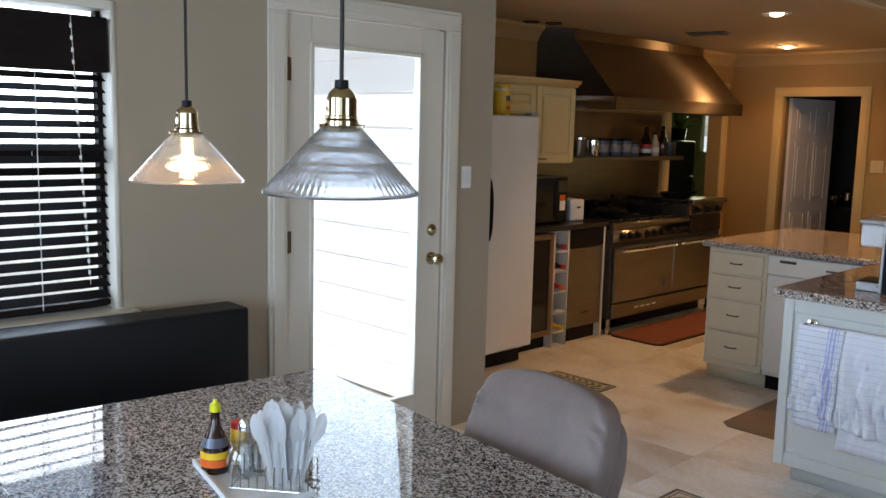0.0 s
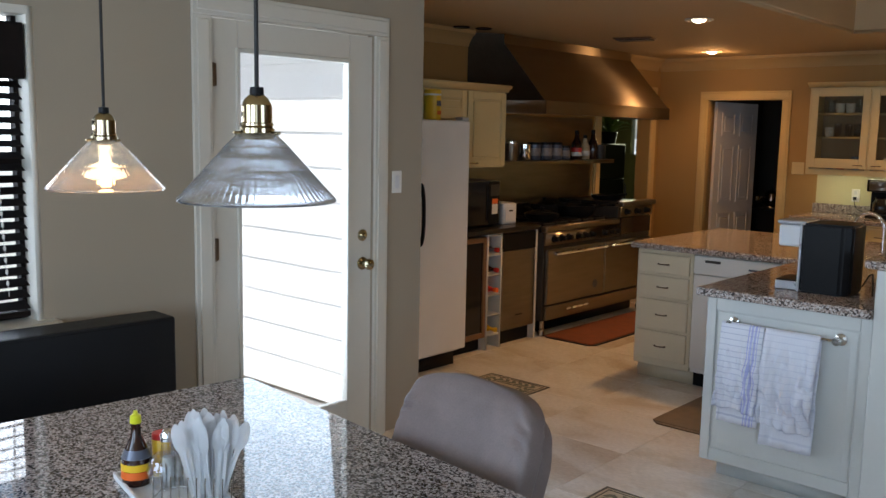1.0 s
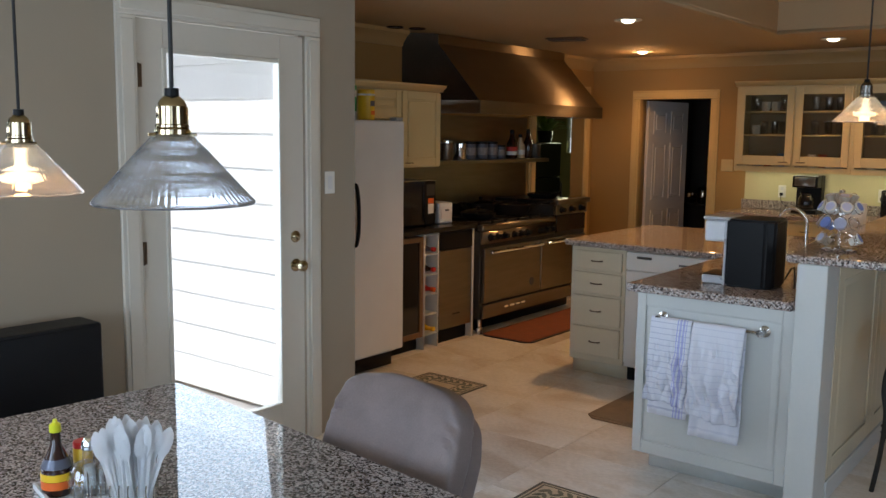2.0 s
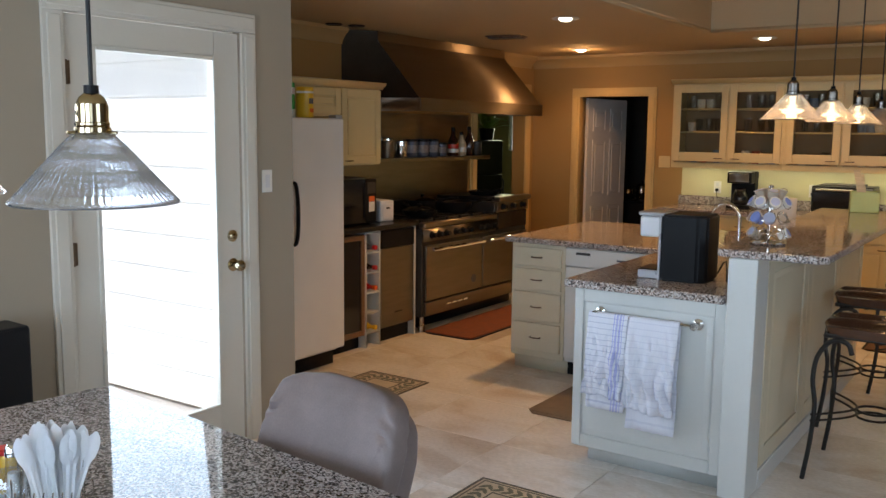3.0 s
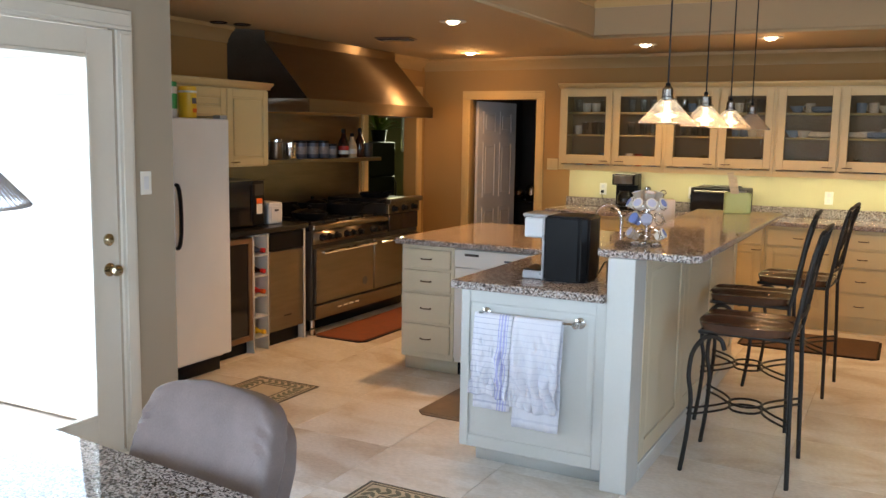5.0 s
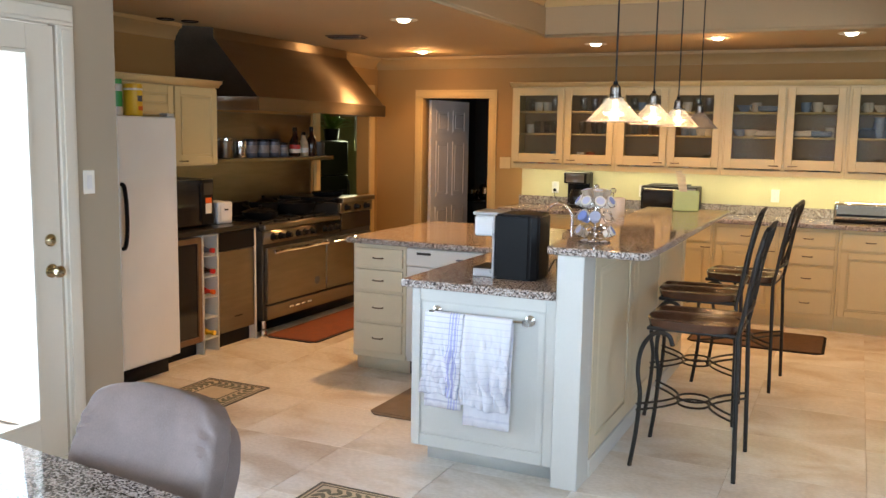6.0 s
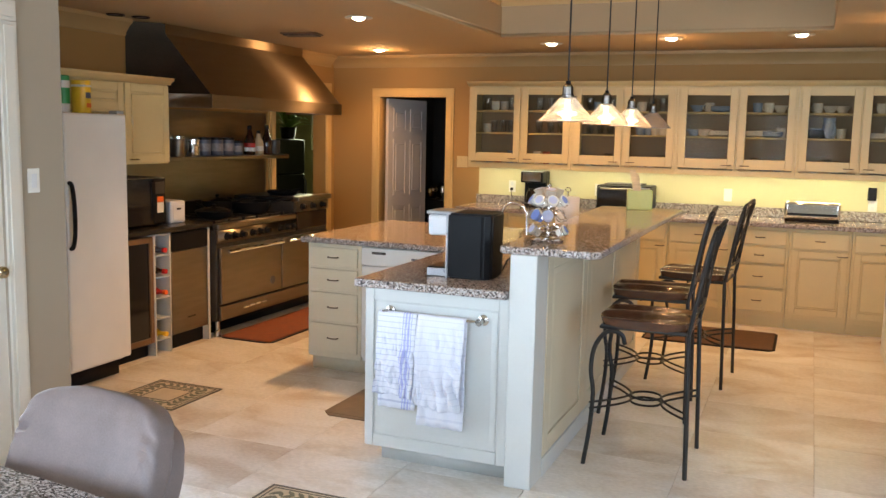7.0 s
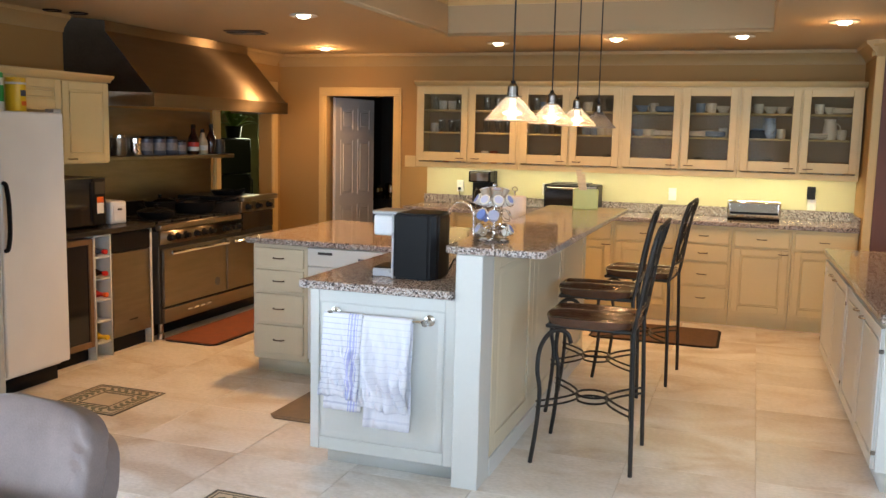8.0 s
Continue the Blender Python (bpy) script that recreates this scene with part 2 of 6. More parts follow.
BLACKGL = M("black_glass", (0.012, 0.012, 0.013), 0.08, var=0.1, bump=0)
STEEL = M("stainless_steel", (0.25, 0.22, 0.185), 0.30, 1.0, var=0.10, scale=3, bump=0.02, fine=40, stretch=(8, 1, 8))
STEEL_H = M("hood_steel", (0.30, 0.25, 0.195), 0.30, 1.0, var=0.10, scale=2, bump=0.02, fine=40, stretch=(8, 1, 8))
SHADESTEEL = M("shaded_end_steel", (0.055, 0.041, 0.029), 0.42, 1.0, var=0.2)
DARKSTEEL = M("dark_steel", (0.07, 0.065, 0.06), 0.45, 0.7, var=0.2)
for steel_ in (STEEL, STEEL_H):
    sn = steel_.node_tree
    tg = sn.nodes.new("ShaderNodeTangent")
    tg.direction_type, tg.axis = 'RADIAL', 'Y'
    pb = sn.nodes["Principled BSDF"]
    pb.inputs["Anisotropic"].default_value = 1.0 if steel_ is STEEL_H else 0.85
    sn.links.new(tg.outputs[0], pb.inputs["Tangent"])
DARKNICKEL = M("dark_nickel", (0.20, 0.18, 0.16), 0.18, 1.0, var=0.1)
CHROME = M("chrome", (0.80, 0.80, 0.80), 0.06, 1.0, var=0.03, bump=0)
NICKEL = M("brushed_nickel", (0.52, 0.50, 0.47), 0.25, 1.0, var=0.08)
BRASS = M("polished_brass", (0.46, 0.385, 0.25), 0.06, 1.0, var=0.08, bump=0)
BRONZE = M("antique_bronze", (0.16, 0.11, 0.07), 0.4, 0.9, var=0.2)
IRON = M("wrought_iron", (0.030, 0.028, 0.026), 0.42, 0.5, var=0.25, bump=0.05)
STOOLWOOD = M("stool_wood", (0.072, 0.028, 0.013), 0.16, var=0.45, scale=6, bump=0.02, stretch=(1, 7, 4), coat=0.5)
BLINDWOOD = M("blind_wood", (0.010, 0.007, 0.006), 0.6, spec=0.1, var=0.3, scale=7, stretch=(6, 1, 6))
GRAN_T = granite("table_granite", (0.028, 0.026, 0.028), (0.17, 0.155, 0.155), (0.45, 0.42, 0.42), (0.34, 0.29, 0.28), 185, 0.45, 0.035)
GRAN_K = granite("counter_granite", (0.070, 0.058, 0.054), (0.29, 0.230, 0.205), (0.57, 0.52, 0.49), (0.45, 0.355, 0.305), 170, 0.14, 0.06)
BLACKCOUNTER = M("black_laminate", (0.015, 0.014, 0.013), 0.25, var=0.2)
LEATHER_B = M("black_leather", (0.003, 0.003, 0.004), 0.42, var=0.2, scale=10, bump=0.04, fine=240, spec=0.3)
LEATHER_G = M("taupe_leather", (0.180, 0.145, 0.142), 0.48, var=0.16, scale=7, bump=0.05, fine=220, tint=(0.205, 0.165, 0.160), spec=0.35)
TILE = travertine("travertine")
GROUT = M("grout", (0.60, 0.53, 0.45), 0.9, var=0.1)
GLASS = pane_glass("window_glass")
CABGLASS = pane_glass("cabinet_glass", (0.88, 0.86, 0.80), 0.0015)
CLEAR = pane_glass("clear_glass", (0.95, 0.96, 0.97), 0.10)
SHADE = shade_glass("ribbed_glass", 0.22, 0.34)
SHADE_L = shade_glass("ribbed_glass_lit", 0.38, 0.36)
SHADE_K = shade_glass("ribbed_glass_bar", 0.60, 0.40)
BULB = glow("bulb_glow", (1.0, 0.70, 0.34), 6)
CANGLOW = glow("can_glow", (1.0, 0.82, 0.55), 10)
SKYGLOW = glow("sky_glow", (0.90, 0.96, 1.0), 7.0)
STRIPGLOW = glow("strip_glow", (1.0, 0.9, 0.5), 4)
BLACKCORD = M("black_cord", (0.015, 0.014, 0.014), 0.7)
SIDING = M("white_siding", (0.80, 0.80, 0.78), 0.6, var=0.04, scale=3)
CONCRETE = M("patio_concrete", (0.55, 0.53, 0.50), 0.85, var=0.12, scale=2, bump=0.05)
LAWN = M("pale_ground", (0.70, 0.70, 0.60), 0.9, var=0.15, scale=3)
LEAF = M("plant_leaf", (0.13, 0.21, 0.03), 0.45, var=0.35, scale=12)
MATRED = M("red_mat", (0.21, 0.06, 0.026), 0.85, var=0.2, scale=14, bump=0.1, fine=200)
MATBROWN = M("brown_mat", (0.115, 0.062, 0.035), 0.85, var=0.25, scale=14, bump=0.1, fine=200)
MATTAN = M("tan_mat", (0.20, 0.15, 0.10), 0.9, var=0.15, scale=14, bump=0.1, fine=200)
DOORPAINT = M("door_grey_white", (0.60, 0.58, 0.56), 0.45, var=0.03)
PAPER = M("paper_towel", (0.82, 0.76, 0.70), 0.95, var=0.03, bump=0.05, fine=120)
PLASTIC_W = M("white_plastic", (0.66, 0.67, 0.69), 0.3, var=0.03)
SILVERPL = M("silver_plastic", (0.42, 0.43, 0.45), 0.28, 0.3, var=0.05)
OLIVE = M("olive_paint", (0.22, 0.20, 0.09), 0.8, var=0.12)
HALLSHADE = M("hall_shade_colour", (0.10, 0.08, 0.065), 0.8, var=0.1)
GREENBOX = M("lime_box", (0.48, 0.54, 0.20), 0.45, var=0.06)
WOODLIGHT = M("light_wood", (0.58, 0.45, 0.27), 0.5, var=0.2, scale=9, stretch=(1, 1, 8))
YELLOW = M("yellow_plastic", (0.80, 0.50, 0.02), 0.35, var=0.05)
SPOONW = M("spoon_plastic", (0.80, 0.81, 0.83), 0.35, var=0.03)
LABELW = M("label_white", (0.75, 0.74, 0.70), 0.5, var=0.04)
REDPL = M("red_plastic", (0.50, 0.02, 0.015), 0.35, var=0.08)
LIMEYEL = M("lime_cap", (0.70, 0.72, 0.02), 0.35, var=0.05)
SAUCE = M("dark_sauce_bottle", (0.030, 0.010, 0.006), 0.08, var=0.2, bump=0)
ORANGE = M("orange_label", (0.72, 0.13, 0.015), 0.4, var=0.06)
BLUEGREY = M("blue_grey_tin", (0.10, 0.11, 0.15), 0.3, 0.3, var=0.2)
GREENPL = M("green_plastic", (0.03, 0.32, 0.07), 0.35, var=0.1)
JARLABEL = M("grey_label", (0.26, 0.24, 0.24), 0.5, var=0.2, scale=30)
STEEL_S = M("backsplash_steel", (0.26, 0.24, 0.19), 0.30, 1.0, var=0.12, scale=3, bump=0.02, fine=40, stretch=(8, 1, 8))
CHINA = M("china", (0.70, 0.66, 0.55), 0.2, var=0.06, bump=0)
CHINA_B = M("china_blue", (0.25, 0.32, 0.42), 0.2, var=0.1, bump=0)
CHINA_R = M("china_red", (0.42, 0.12, 0.08), 0.2, var=0.1, bump=0)
PODFOIL = M("pod_foil", (0.55, 0.60, 0.80), 0.3, 0.3, var=0.1)
PODBLUE = M("pod_blue", (0.20, 0.28, 0.62), 0.35, var=0.1)
PODTAN = M("pod_tan", (0.45, 0.38, 0.30), 0.35, var=0.1)
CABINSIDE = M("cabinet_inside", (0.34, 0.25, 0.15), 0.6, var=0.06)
MOSDARK = M("mosaic_dark", (0.085, 0.085, 0.075), 0.4, var=0.3, scale=20)
MOSGREEN = M("mosaic_green", (0.13, 0.14, 0.10), 0.4, var=0.3, scale=20)
MOSLIGHT = M("mosaic_cream", (0.55, 0.48, 0.37), 0.4, var=0.12, scale=12)

# ---- builders ----


def bx(bm, x0, y0, z0, x1, y1, z1, bev=0.0, seg=1):
    r = bmesh.ops.create_cube(bm, size=1.0, matrix=Matrix.LocRotScale(
        ((x0 + x1) / 2, (y0 + y1) / 2, (z0 + z1) / 2), None, (abs(x1 - x0), abs(y1 - y0), abs(z1 - z0))))
    if bev:
        es = list({e for v in r["verts"] for e in v.link_edges})
        bmesh.ops.bevel(bm, geom=es, offset=bev, segments=seg, affect='EDGES', profile=0.5)
    return bm


def flow(pts, n=5):
    """A smooth curve through the points."""
    P = [Vector(p) for p in pts]
    P = [P[0] * 2 - P[1]] + P + [P[-1] * 2 - P[-2]]
    out = []
    for a, b, c, d in zip(P, P[1:], P[2:], P[3:]):
        for k in range(n):
            t = k / n
            out.append(0.5 * (2 * b + (c - a) * t + (2 * a - 5 * b + 4 * c - d) * t * t + (3 * b - a - 3 * c + d) * t ** 3))
    return out + [P[-2]]


def tube(bm, pts, r, seg=8, closed=False, cap=True):
    pts = [Vector(p) for p in pts]
    n = len(pts)
    rings, side = [], None
    for i, p in enumerate(pts):
        a, b = (pts[(i - 1) % n], pts[(i + 1) % n]) if closed else (pts[max(0, i - 1)], pts[min(n - 1, i + 1)])
        d = (b - a).normalized()
        if side is None:
            side = d.orthogonal().normalized()
        side = (side - d * side.dot(d)).normalized()
        up = d.cross(side)
        rad = r[i] if isinstance(r, (list, tuple)) else r
        rings.append([bm.verts.new(p + (side * math.cos(2 * math.pi * k / seg) + up * math.sin(2 * math.pi * k / seg)) * rad)
                      for k in range(seg)])
    for i in range(n if closed else n - 1):
        A, B = rings[i], rings[(i + 1) % n]
        for k in range(seg):
            bm.faces.new((A[k], A[(k + 1) % seg], B[(k + 1) % seg], B[k]))
    if cap and not closed:
        bm.faces.new(list(reversed(rings[0])))
        bm.faces.new(rings[-1])
    return bm


def lathe(bm, prof, c=(0, 0, 0), seg=24, rib=0.0, band=(0, 0)):
    rings = []
    for r, z in prof:
        if r < 1e-5:
            rings.append([bm.verts.new((c[0], c[1], c[2] + z))])
        else:
            ring = []
            for k in range(seg):
                q = r * (1 + rib * math.cos(2 * math.pi * k / 4)) if rib and band[0] < z < band[1] else r
                ring.append(bm.verts.new((c[0] + q * math.cos(2 * math.pi * k / seg), c[1] + q * math.sin(2 * math.pi * k / seg), c[2] + z)))
            rings.append(ring)
    for A, B in zip(rings, rings[1:]):
        for k in range(seg):
            j = (k + 1) % seg
            if len(A) == 1 and len(B) == 1:
                continue
            if len(A) == 1:
                bm.faces.new((A[0], B[j], B[k]))
            elif len(B) == 1:
                bm.faces.new((A[k], A[j], B[0]))
            else:
                bm.faces.new((A[k], A[j], B[j], B[k]))
    return bm


def prism(bm, poly, axis, a, b):
    """A straight prism: poly is a closed outline in the two other axes, in order."""
    def at(p, h):
        return {'x': (h, p[0], p[1]), 'y': (p[0], h, p[1]), 'z': (p[0], p[1], h)}[axis]
    A, B = [bm.verts.new(at(p, a)) for p in poly], [bm.verts.new(at(p, b)) for p in poly]
    bm.faces.new(A)
    bm.faces.new(list(reversed(B)))
    n = len(poly)
    for i in range(n):
        bm.faces.new((A[i], B[i], B[(i + 1) % n], A[(i + 1) % n]))
    bmesh.ops.recalc_face_normals(bm, faces=bm.faces)
    return bm


def mesh_of(name, bm, material, smooth=True):
    me = bpy.data.meshes.new(name)
    bmesh.ops.recalc_face_normals(bm, faces=bm.faces)
    if smooth:
        for f in bm.faces:
            f.smooth = True
        small = min((f.calc_area() for f in bm.faces), default=0)
        for f in bm.faces:
            if max(abs(c) for c in f.normal) > 0.9999 and f.calc_area() > 8 * small:
                f.smooth = False
        for e in bm.edges:
            e.smooth = not (e.is_manifold and e.calc_face_angle(3) > radians(38))
    bm.to_mesh(me)
    bm.free()
    me.materials.append(material)
    return me


def part(name, bm, material, parent, label="", smooth=True):
    ob = new(name, mesh_of(name, bm, material, smooth))
    ob.parent = parent
    return tagged(ob, label)


def solid(name, bm, material, label, category, group="", kind="", m=None):
    ob = new(name, mesh_of(name, bm, material))
    if m is not None:
        ob.matrix_basis = m
    return tagged(ob, label, category, group, kind)


def thing(name, label, category, m=None, group="", kind=""):
    ob = new(name)
    ob.empty_display_size = 0.1
    if m is not None:
        ob.matrix_basis = m
    return tagged(ob, label, category, group, kind)


def BM():
    return bmesh.new()


def box(x0, y0, z0, x1, y1, z1, bev=0.0, seg=1):
    return bx(BM(), x0, y0, z0, x1, y1, z1, bev, seg)

# ---- structure ----
WX = -3.25      # room face of the wall with the glazed door
FY = 8.38       # room face of the far wall
SX = -4.66      # room face of the stove wall
H = 2.95


def wall(name, boxes, material, label):
    bm = BM()
    for b in boxes:
        bx(bm, *b)
    return solid(name, bm, material, label, "wall", kind="structure")


wall("wall_west", [(-3.40, -3.45, 0, WX, -0.70, H), (-3.40, -0.70, 0, WX, 1.124, 0.87), (-3.40, -0.70, 2.02, WX, 1.124, H),
                   (-3.40, 1.124, 0, WX, 1.86, H), (-3.40, 1.86, 2.085, WX, 2.83, H), (-3.40, 2.83, 0, WX, 3.177, H)],
     PAINT, "greige painted wall with a glazed door and a window")
wall("wall_alcove", [(-4.81, 3.027, 0, -3.40, 3.177, H)], PAINT, "greige painted return wall beside the refrigerator")
wall("wall_stove", [(-4.81, 3.177, 0, SX, 7.221, H), (-4.81, 7.221, 2.02, SX, 8.193, H), (-4.81, 8.193, 0, SX, FY + 0.15, H)],
     PAINT_K, "tan painted wall behind the range")
wall("wall_north", [(SX, FY, 0, -4.10, FY + 0.15, H), (-4.10, FY, 1.975, -3.34, FY + 0.15, H), (-3.34, FY, 0, 3.75, FY + 0.15, H)],
     PAINT_K, "tan painted far wall with a doorway")
# thin strip, lighter and yellower than the tan wall behind it
wall("wall_splash", [(-2.96, FY - 0.004, 1.0, 1.04, FY, 1.30)], SPLASH_YELLOW, "lighter yellow-cream strip of the far wall under the wall cabinets")
wall("wall_pier", [(1.04, 7.62, 0, 1.90, FY, H)], PAINT_K, "painted wall pier at the end of the counter")
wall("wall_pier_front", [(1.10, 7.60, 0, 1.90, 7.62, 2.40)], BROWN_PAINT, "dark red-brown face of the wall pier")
wall("wall_south", [(-3.40, -2.05, 0, -2.55, -1.90, H), (-2.55, -2.05, 0, 0.55, -1.90, 0.8), (-2.55, -2.05, 2.1, 0.55, -1.90, H),
                    (-1.25, -2.05, 0.8, -0.75, -1.90, 2.1), (0.55, -2.05, 0, 0.95, -1.90, H), (0.95, -2.05, 0, 2.45, -1.90, 0.8), (0.95, -2.05, 2.1, 2.45, -1.90, H), (2.45, -2.05, 0, 3.75, -1.90, H)], PAINT, "greige painted back wall with three windows")
wall("wall_east", [(3.60, -3.30, 0, 3.75, 0.35, H), (3.60, 0.35, 0, 3.75, 2.45, 0.65), (3.60, 0.35, 2.15, 3.75, 2.45, H),
                   (3.60, 2.45, 0, 3.75, FY, H)], PAINT, "greige painted side wall with a wide window")

# ceiling with the raised tray
HX0, HX1, HY0, HY1 = -2.27, 0.26, 2.3, 6.93
bm = BM()
for b in [(-3.40, -3.45, CEIL, HX0, 3.065, CEIL + 0.03), (-4.81, 3.065, CEIL, HX0, FY, CEIL + 0.03), (HX1, -3.45, CEIL, 3.75, FY, CEIL + 0.03),
          (HX0, -3.45, CEIL, HX1, HY0, CEIL + 0.03), (HX0, HY1, CEIL, HX1, FY, CEIL + 0.03),
          (HX0 - 0.1, HY0 - 0.1, 2.78, HX1 + 0.1, HY1 + 0.1, 2.82),
          (HX0 - 0.1, HY0 - 0.1, CEIL + 0.03, HX0, HY1 + 0.1, 2.78), (HX1, HY0 - 0.1, CEIL + 0.03, HX1 + 0.1, HY1 + 0.1, 2.78),
          (HX0, HY0 - 0.1, CEIL + 0.03, HX1, HY0, 2.78), (HX0, HY1, CEIL + 0.03, HX1, HY1 + 0.1, 2.78),
          (-3.40, -3.45, H, 3.75, 3.065, H + 0.1), (-4.81, 3.065, H, 3.75, FY + 0.15, H + 0.1)]:
    bx(bm, *b)
solid("ceiling", bm, CEILPAINT, "cream painted ceiling with a raised tray over the bar", "ceiling", kind="structure")

CROWN = [(0, 0), (0, -0.12), (0.018, -0.12), (0.022, -0.095), (0.06, -0.045), (0.085, -0.028), (0.09, 0)]


def crown(name, axis, at, sign, a, b, top, material, size=1.0):
    prism_bm = prism(BM(), [(at + sign * p * size, top + q * size) for p, q in CROWN], axis, a, b)
    return solid(name, prism_bm, material, "painted crown moulding under the ceiling", "moulding", kind="structure")


crown("trim_crown_north", 'x', FY, -1, SX, 1.04, CEIL, CROWN_K)
crown("trim_crown_stove", 'y', SX, 1, 3.177, 5.19, CEIL, CROWN_K)
crown("trim_crown_stove", 'y', SX, 1, 7.42, FY - 0.09, CEIL, CROWN_K)
crown("trim_crown_pier", 'y', 1.04, -1, 7.56, FY - 0.09, CEIL, CROWN_K)
crown("trim_crown_pier", 'x', 7.62, -1, 1.0, 1.9, CEIL, CROWN_K)
crown("trim_crown_tray", 'x', HY1, -1, HX0, HX1, 2.78, TRIM_K, 1.1)
crown("trim_crown_tray", 'y', HX0, 1, HY0, HY1 - 0.1, 2.78, TRIM_K, 1.1)
crown("trim_crown_tray", 'y', HX1, -1, HY0, HY1 - 0.1, 2.78, TRIM_K, 1.1)
solid("trim_pier_edge", box(1.035, 7.60, 0, 1.098, 7.635, 2.28, 0.004), TRIM_K, "cream corner trim on the wall pier", "trim", kind="structure")


def casing(name, axis, at, sign, a, b, top, material, w=0.10):
    """Door casing on a wall face: two legs and a head with a stepped profile."""
    t = thing(name, "painted moulded casing round the doorway", "casing", kind="structure")

    def bar(nm, u0, u1, z0, z1):
        bm = BM()
        for d0, d1, grow in ((0.0, 0.016, 0.0), (0.016, 0.024, -0.018)):
            v0, v1 = sorted((at + sign * d0, at + sign * d1))
            g0, g1 = u0 - grow, u1 + grow
            zz = z0 - (grow if nm == "casing_head" else 0)
            z2 = z1 + grow
            if axis == 'y':
                bx(bm, v0, g0, zz, v1, g1, z2, 0.003)
            else:
                bx(bm, g0, v0, zz, g1, v1, z2, 0.003)
        part(nm, bm, material, t)
    bar("casing_leg", a - w, a, 0, top)
    bar("casing_leg", b, b + w, 0, top)
    bar("casing_head", a - w, b + w, top, top + w)
    return t


casing("trim_door_casing", 'y', WX, 1, 1.865, 2.815, 2.068, TRIM, 0.095)
casing("trim_doorway_casing", 'x', FY, -1, -4.10, -3.34, 1.975, TRIM_K, 0.088)
casing("trim_pass_casing", 'y', SX, 1, 7.221, 8.193, 2.0, TRIM_K, 0.11)

# glazed outer door
d1 = thing("door_1", "white painted door with a full-height glass pane, closed", "door", kind="structure")
bm = BM()
bx(bm, -3.30, 1.870, 0.012, -3.256, 2.005, 2.062, 0.003)
bx(bm, -3.30, 2.655, 0.012, -3.256, 2.810, 2.062, 0.003)
bx(bm, -3.30, 2.005, 1.935, -3.256, 2.655, 2.062, 0.0)
bx(bm, -3.30, 2.005, 0.012, -3.256, 2.655, 0.225, 0.0)
part("leaf", bm, TRIM, d1)
bm = BM()
for b in [(-3.262, 1.995, 0.215, -3.246, 2.015, 1.945), (-3.262, 2.645, 0.215, -3.246, 2.665, 1.945),
          (-3.262, 2.015, 1.925, -3.246, 2.645, 1.945), (-3.262, 2.015, 0.215, -3.246, 2.645, 0.235)]:
    bx(bm, *b, 0.003)
part("glazing_bead", bm, TRIM, d1)
g = part("pane", box(-3.282, 2.005, 0.225, -3.276, 2.655, 1.935), GLASS, d1)
g.visible_shadow = False
bm = BM()
for b in [(-3.40, 1.86, 0, -3.31, 1.868, 2.085), (-3.40, 2.822, 0, -3.31, 2.83, 2.085), (-3.40, 1.868, 2.072, -3.31, 2.822, 2.085),
          (-3.42, 1.868, -0.01, -3.25, 2.822, 0.010)]:
    bx(bm, *b)
part("jamb", bm, TRIM, d1)
for z in (0.25, 1.075, 1.825):
    bm = BM()
    tube(bm, [(-3.243, 1.868, z - 0.05), (-3.243, 1.868, z + 0.05)], 0.008)
    bx(bm, -3.256, 1.868, z - 0.048, -3.249, 1.893, z + 0.048)
    part("hinge", bm, BRONZE, d1, "dark bronze hinge")


def knob(z, big):
    bm = BM()
    if big:
        prof = [(0.0, 0), (0.032, 0), (0.033, 0.006), (0.014, 0.012), (0.012, 0.03), (0.022, 0.038), (0.029, 0.052), (0.026, 0.066), (0.012, 0.073), (0, 0.074)]
    else:
        prof = [(0.0, 0), (0.030, 0), (0.030, 0.008), (0.022, 0.016), (0.009, 0.018), (0.009, 0.026), (0, 0.027)]
    lathe(bm, prof)
    bmesh.ops.transform(bm, matrix=Matrix.Translation((-3.256, 2.748, z)) @ Matrix.Rotation(radians(90), 4, 'Y'), verts=bm.verts)
    return bm


part("knob", knob(0.93, True), BRASS, d1, "polished brass door knob")
part("deadbolt", knob(1.075, False), BRASS, d1, "polished brass deadbolt")

# window with a dark wooden blind
w1 = thing("window_1", "white window frame with a dark meeting rail", "window", kind="structure")
bm = BM()
for b in [(-3.40, -0.70, 0.87, -3.25, -0.66, 2.02), (-3.40, 1.10, 0.87, -3.25, 1.124, 2.02), (-3.40, -0.66, 1.99, -3.25, 1.10, 2.02)]:
    bx(bm, *b)
part("frame", bm, TRIM, w1)
part("sill", box(-3.40, -0.76, 0.845, -3.19, 1.17, 0.875, 0.006), TRIM, w1)
bm = BM()
for b in [(-3.375, -0.66, 1.43, -3.335, 1.10, 1.49), (-3.375, 1.082, 0.875, -3.335, 1.10, 1.43), (-3.375, 1.082, 1.49, -3.335, 1.10, 1.99),
          (-3.375, -0.66, 0.875, -3.335, 1.082, 0.92)]:
    bx(bm, *b)
part("sash", bm, BLINDWOOD, w1, "dark sash rails")
g = part("pane", box(-3.358, -0.66, 0.92, -3.354, 1.082, 1.99), GLASS, w1)
g.visible_shadow = False

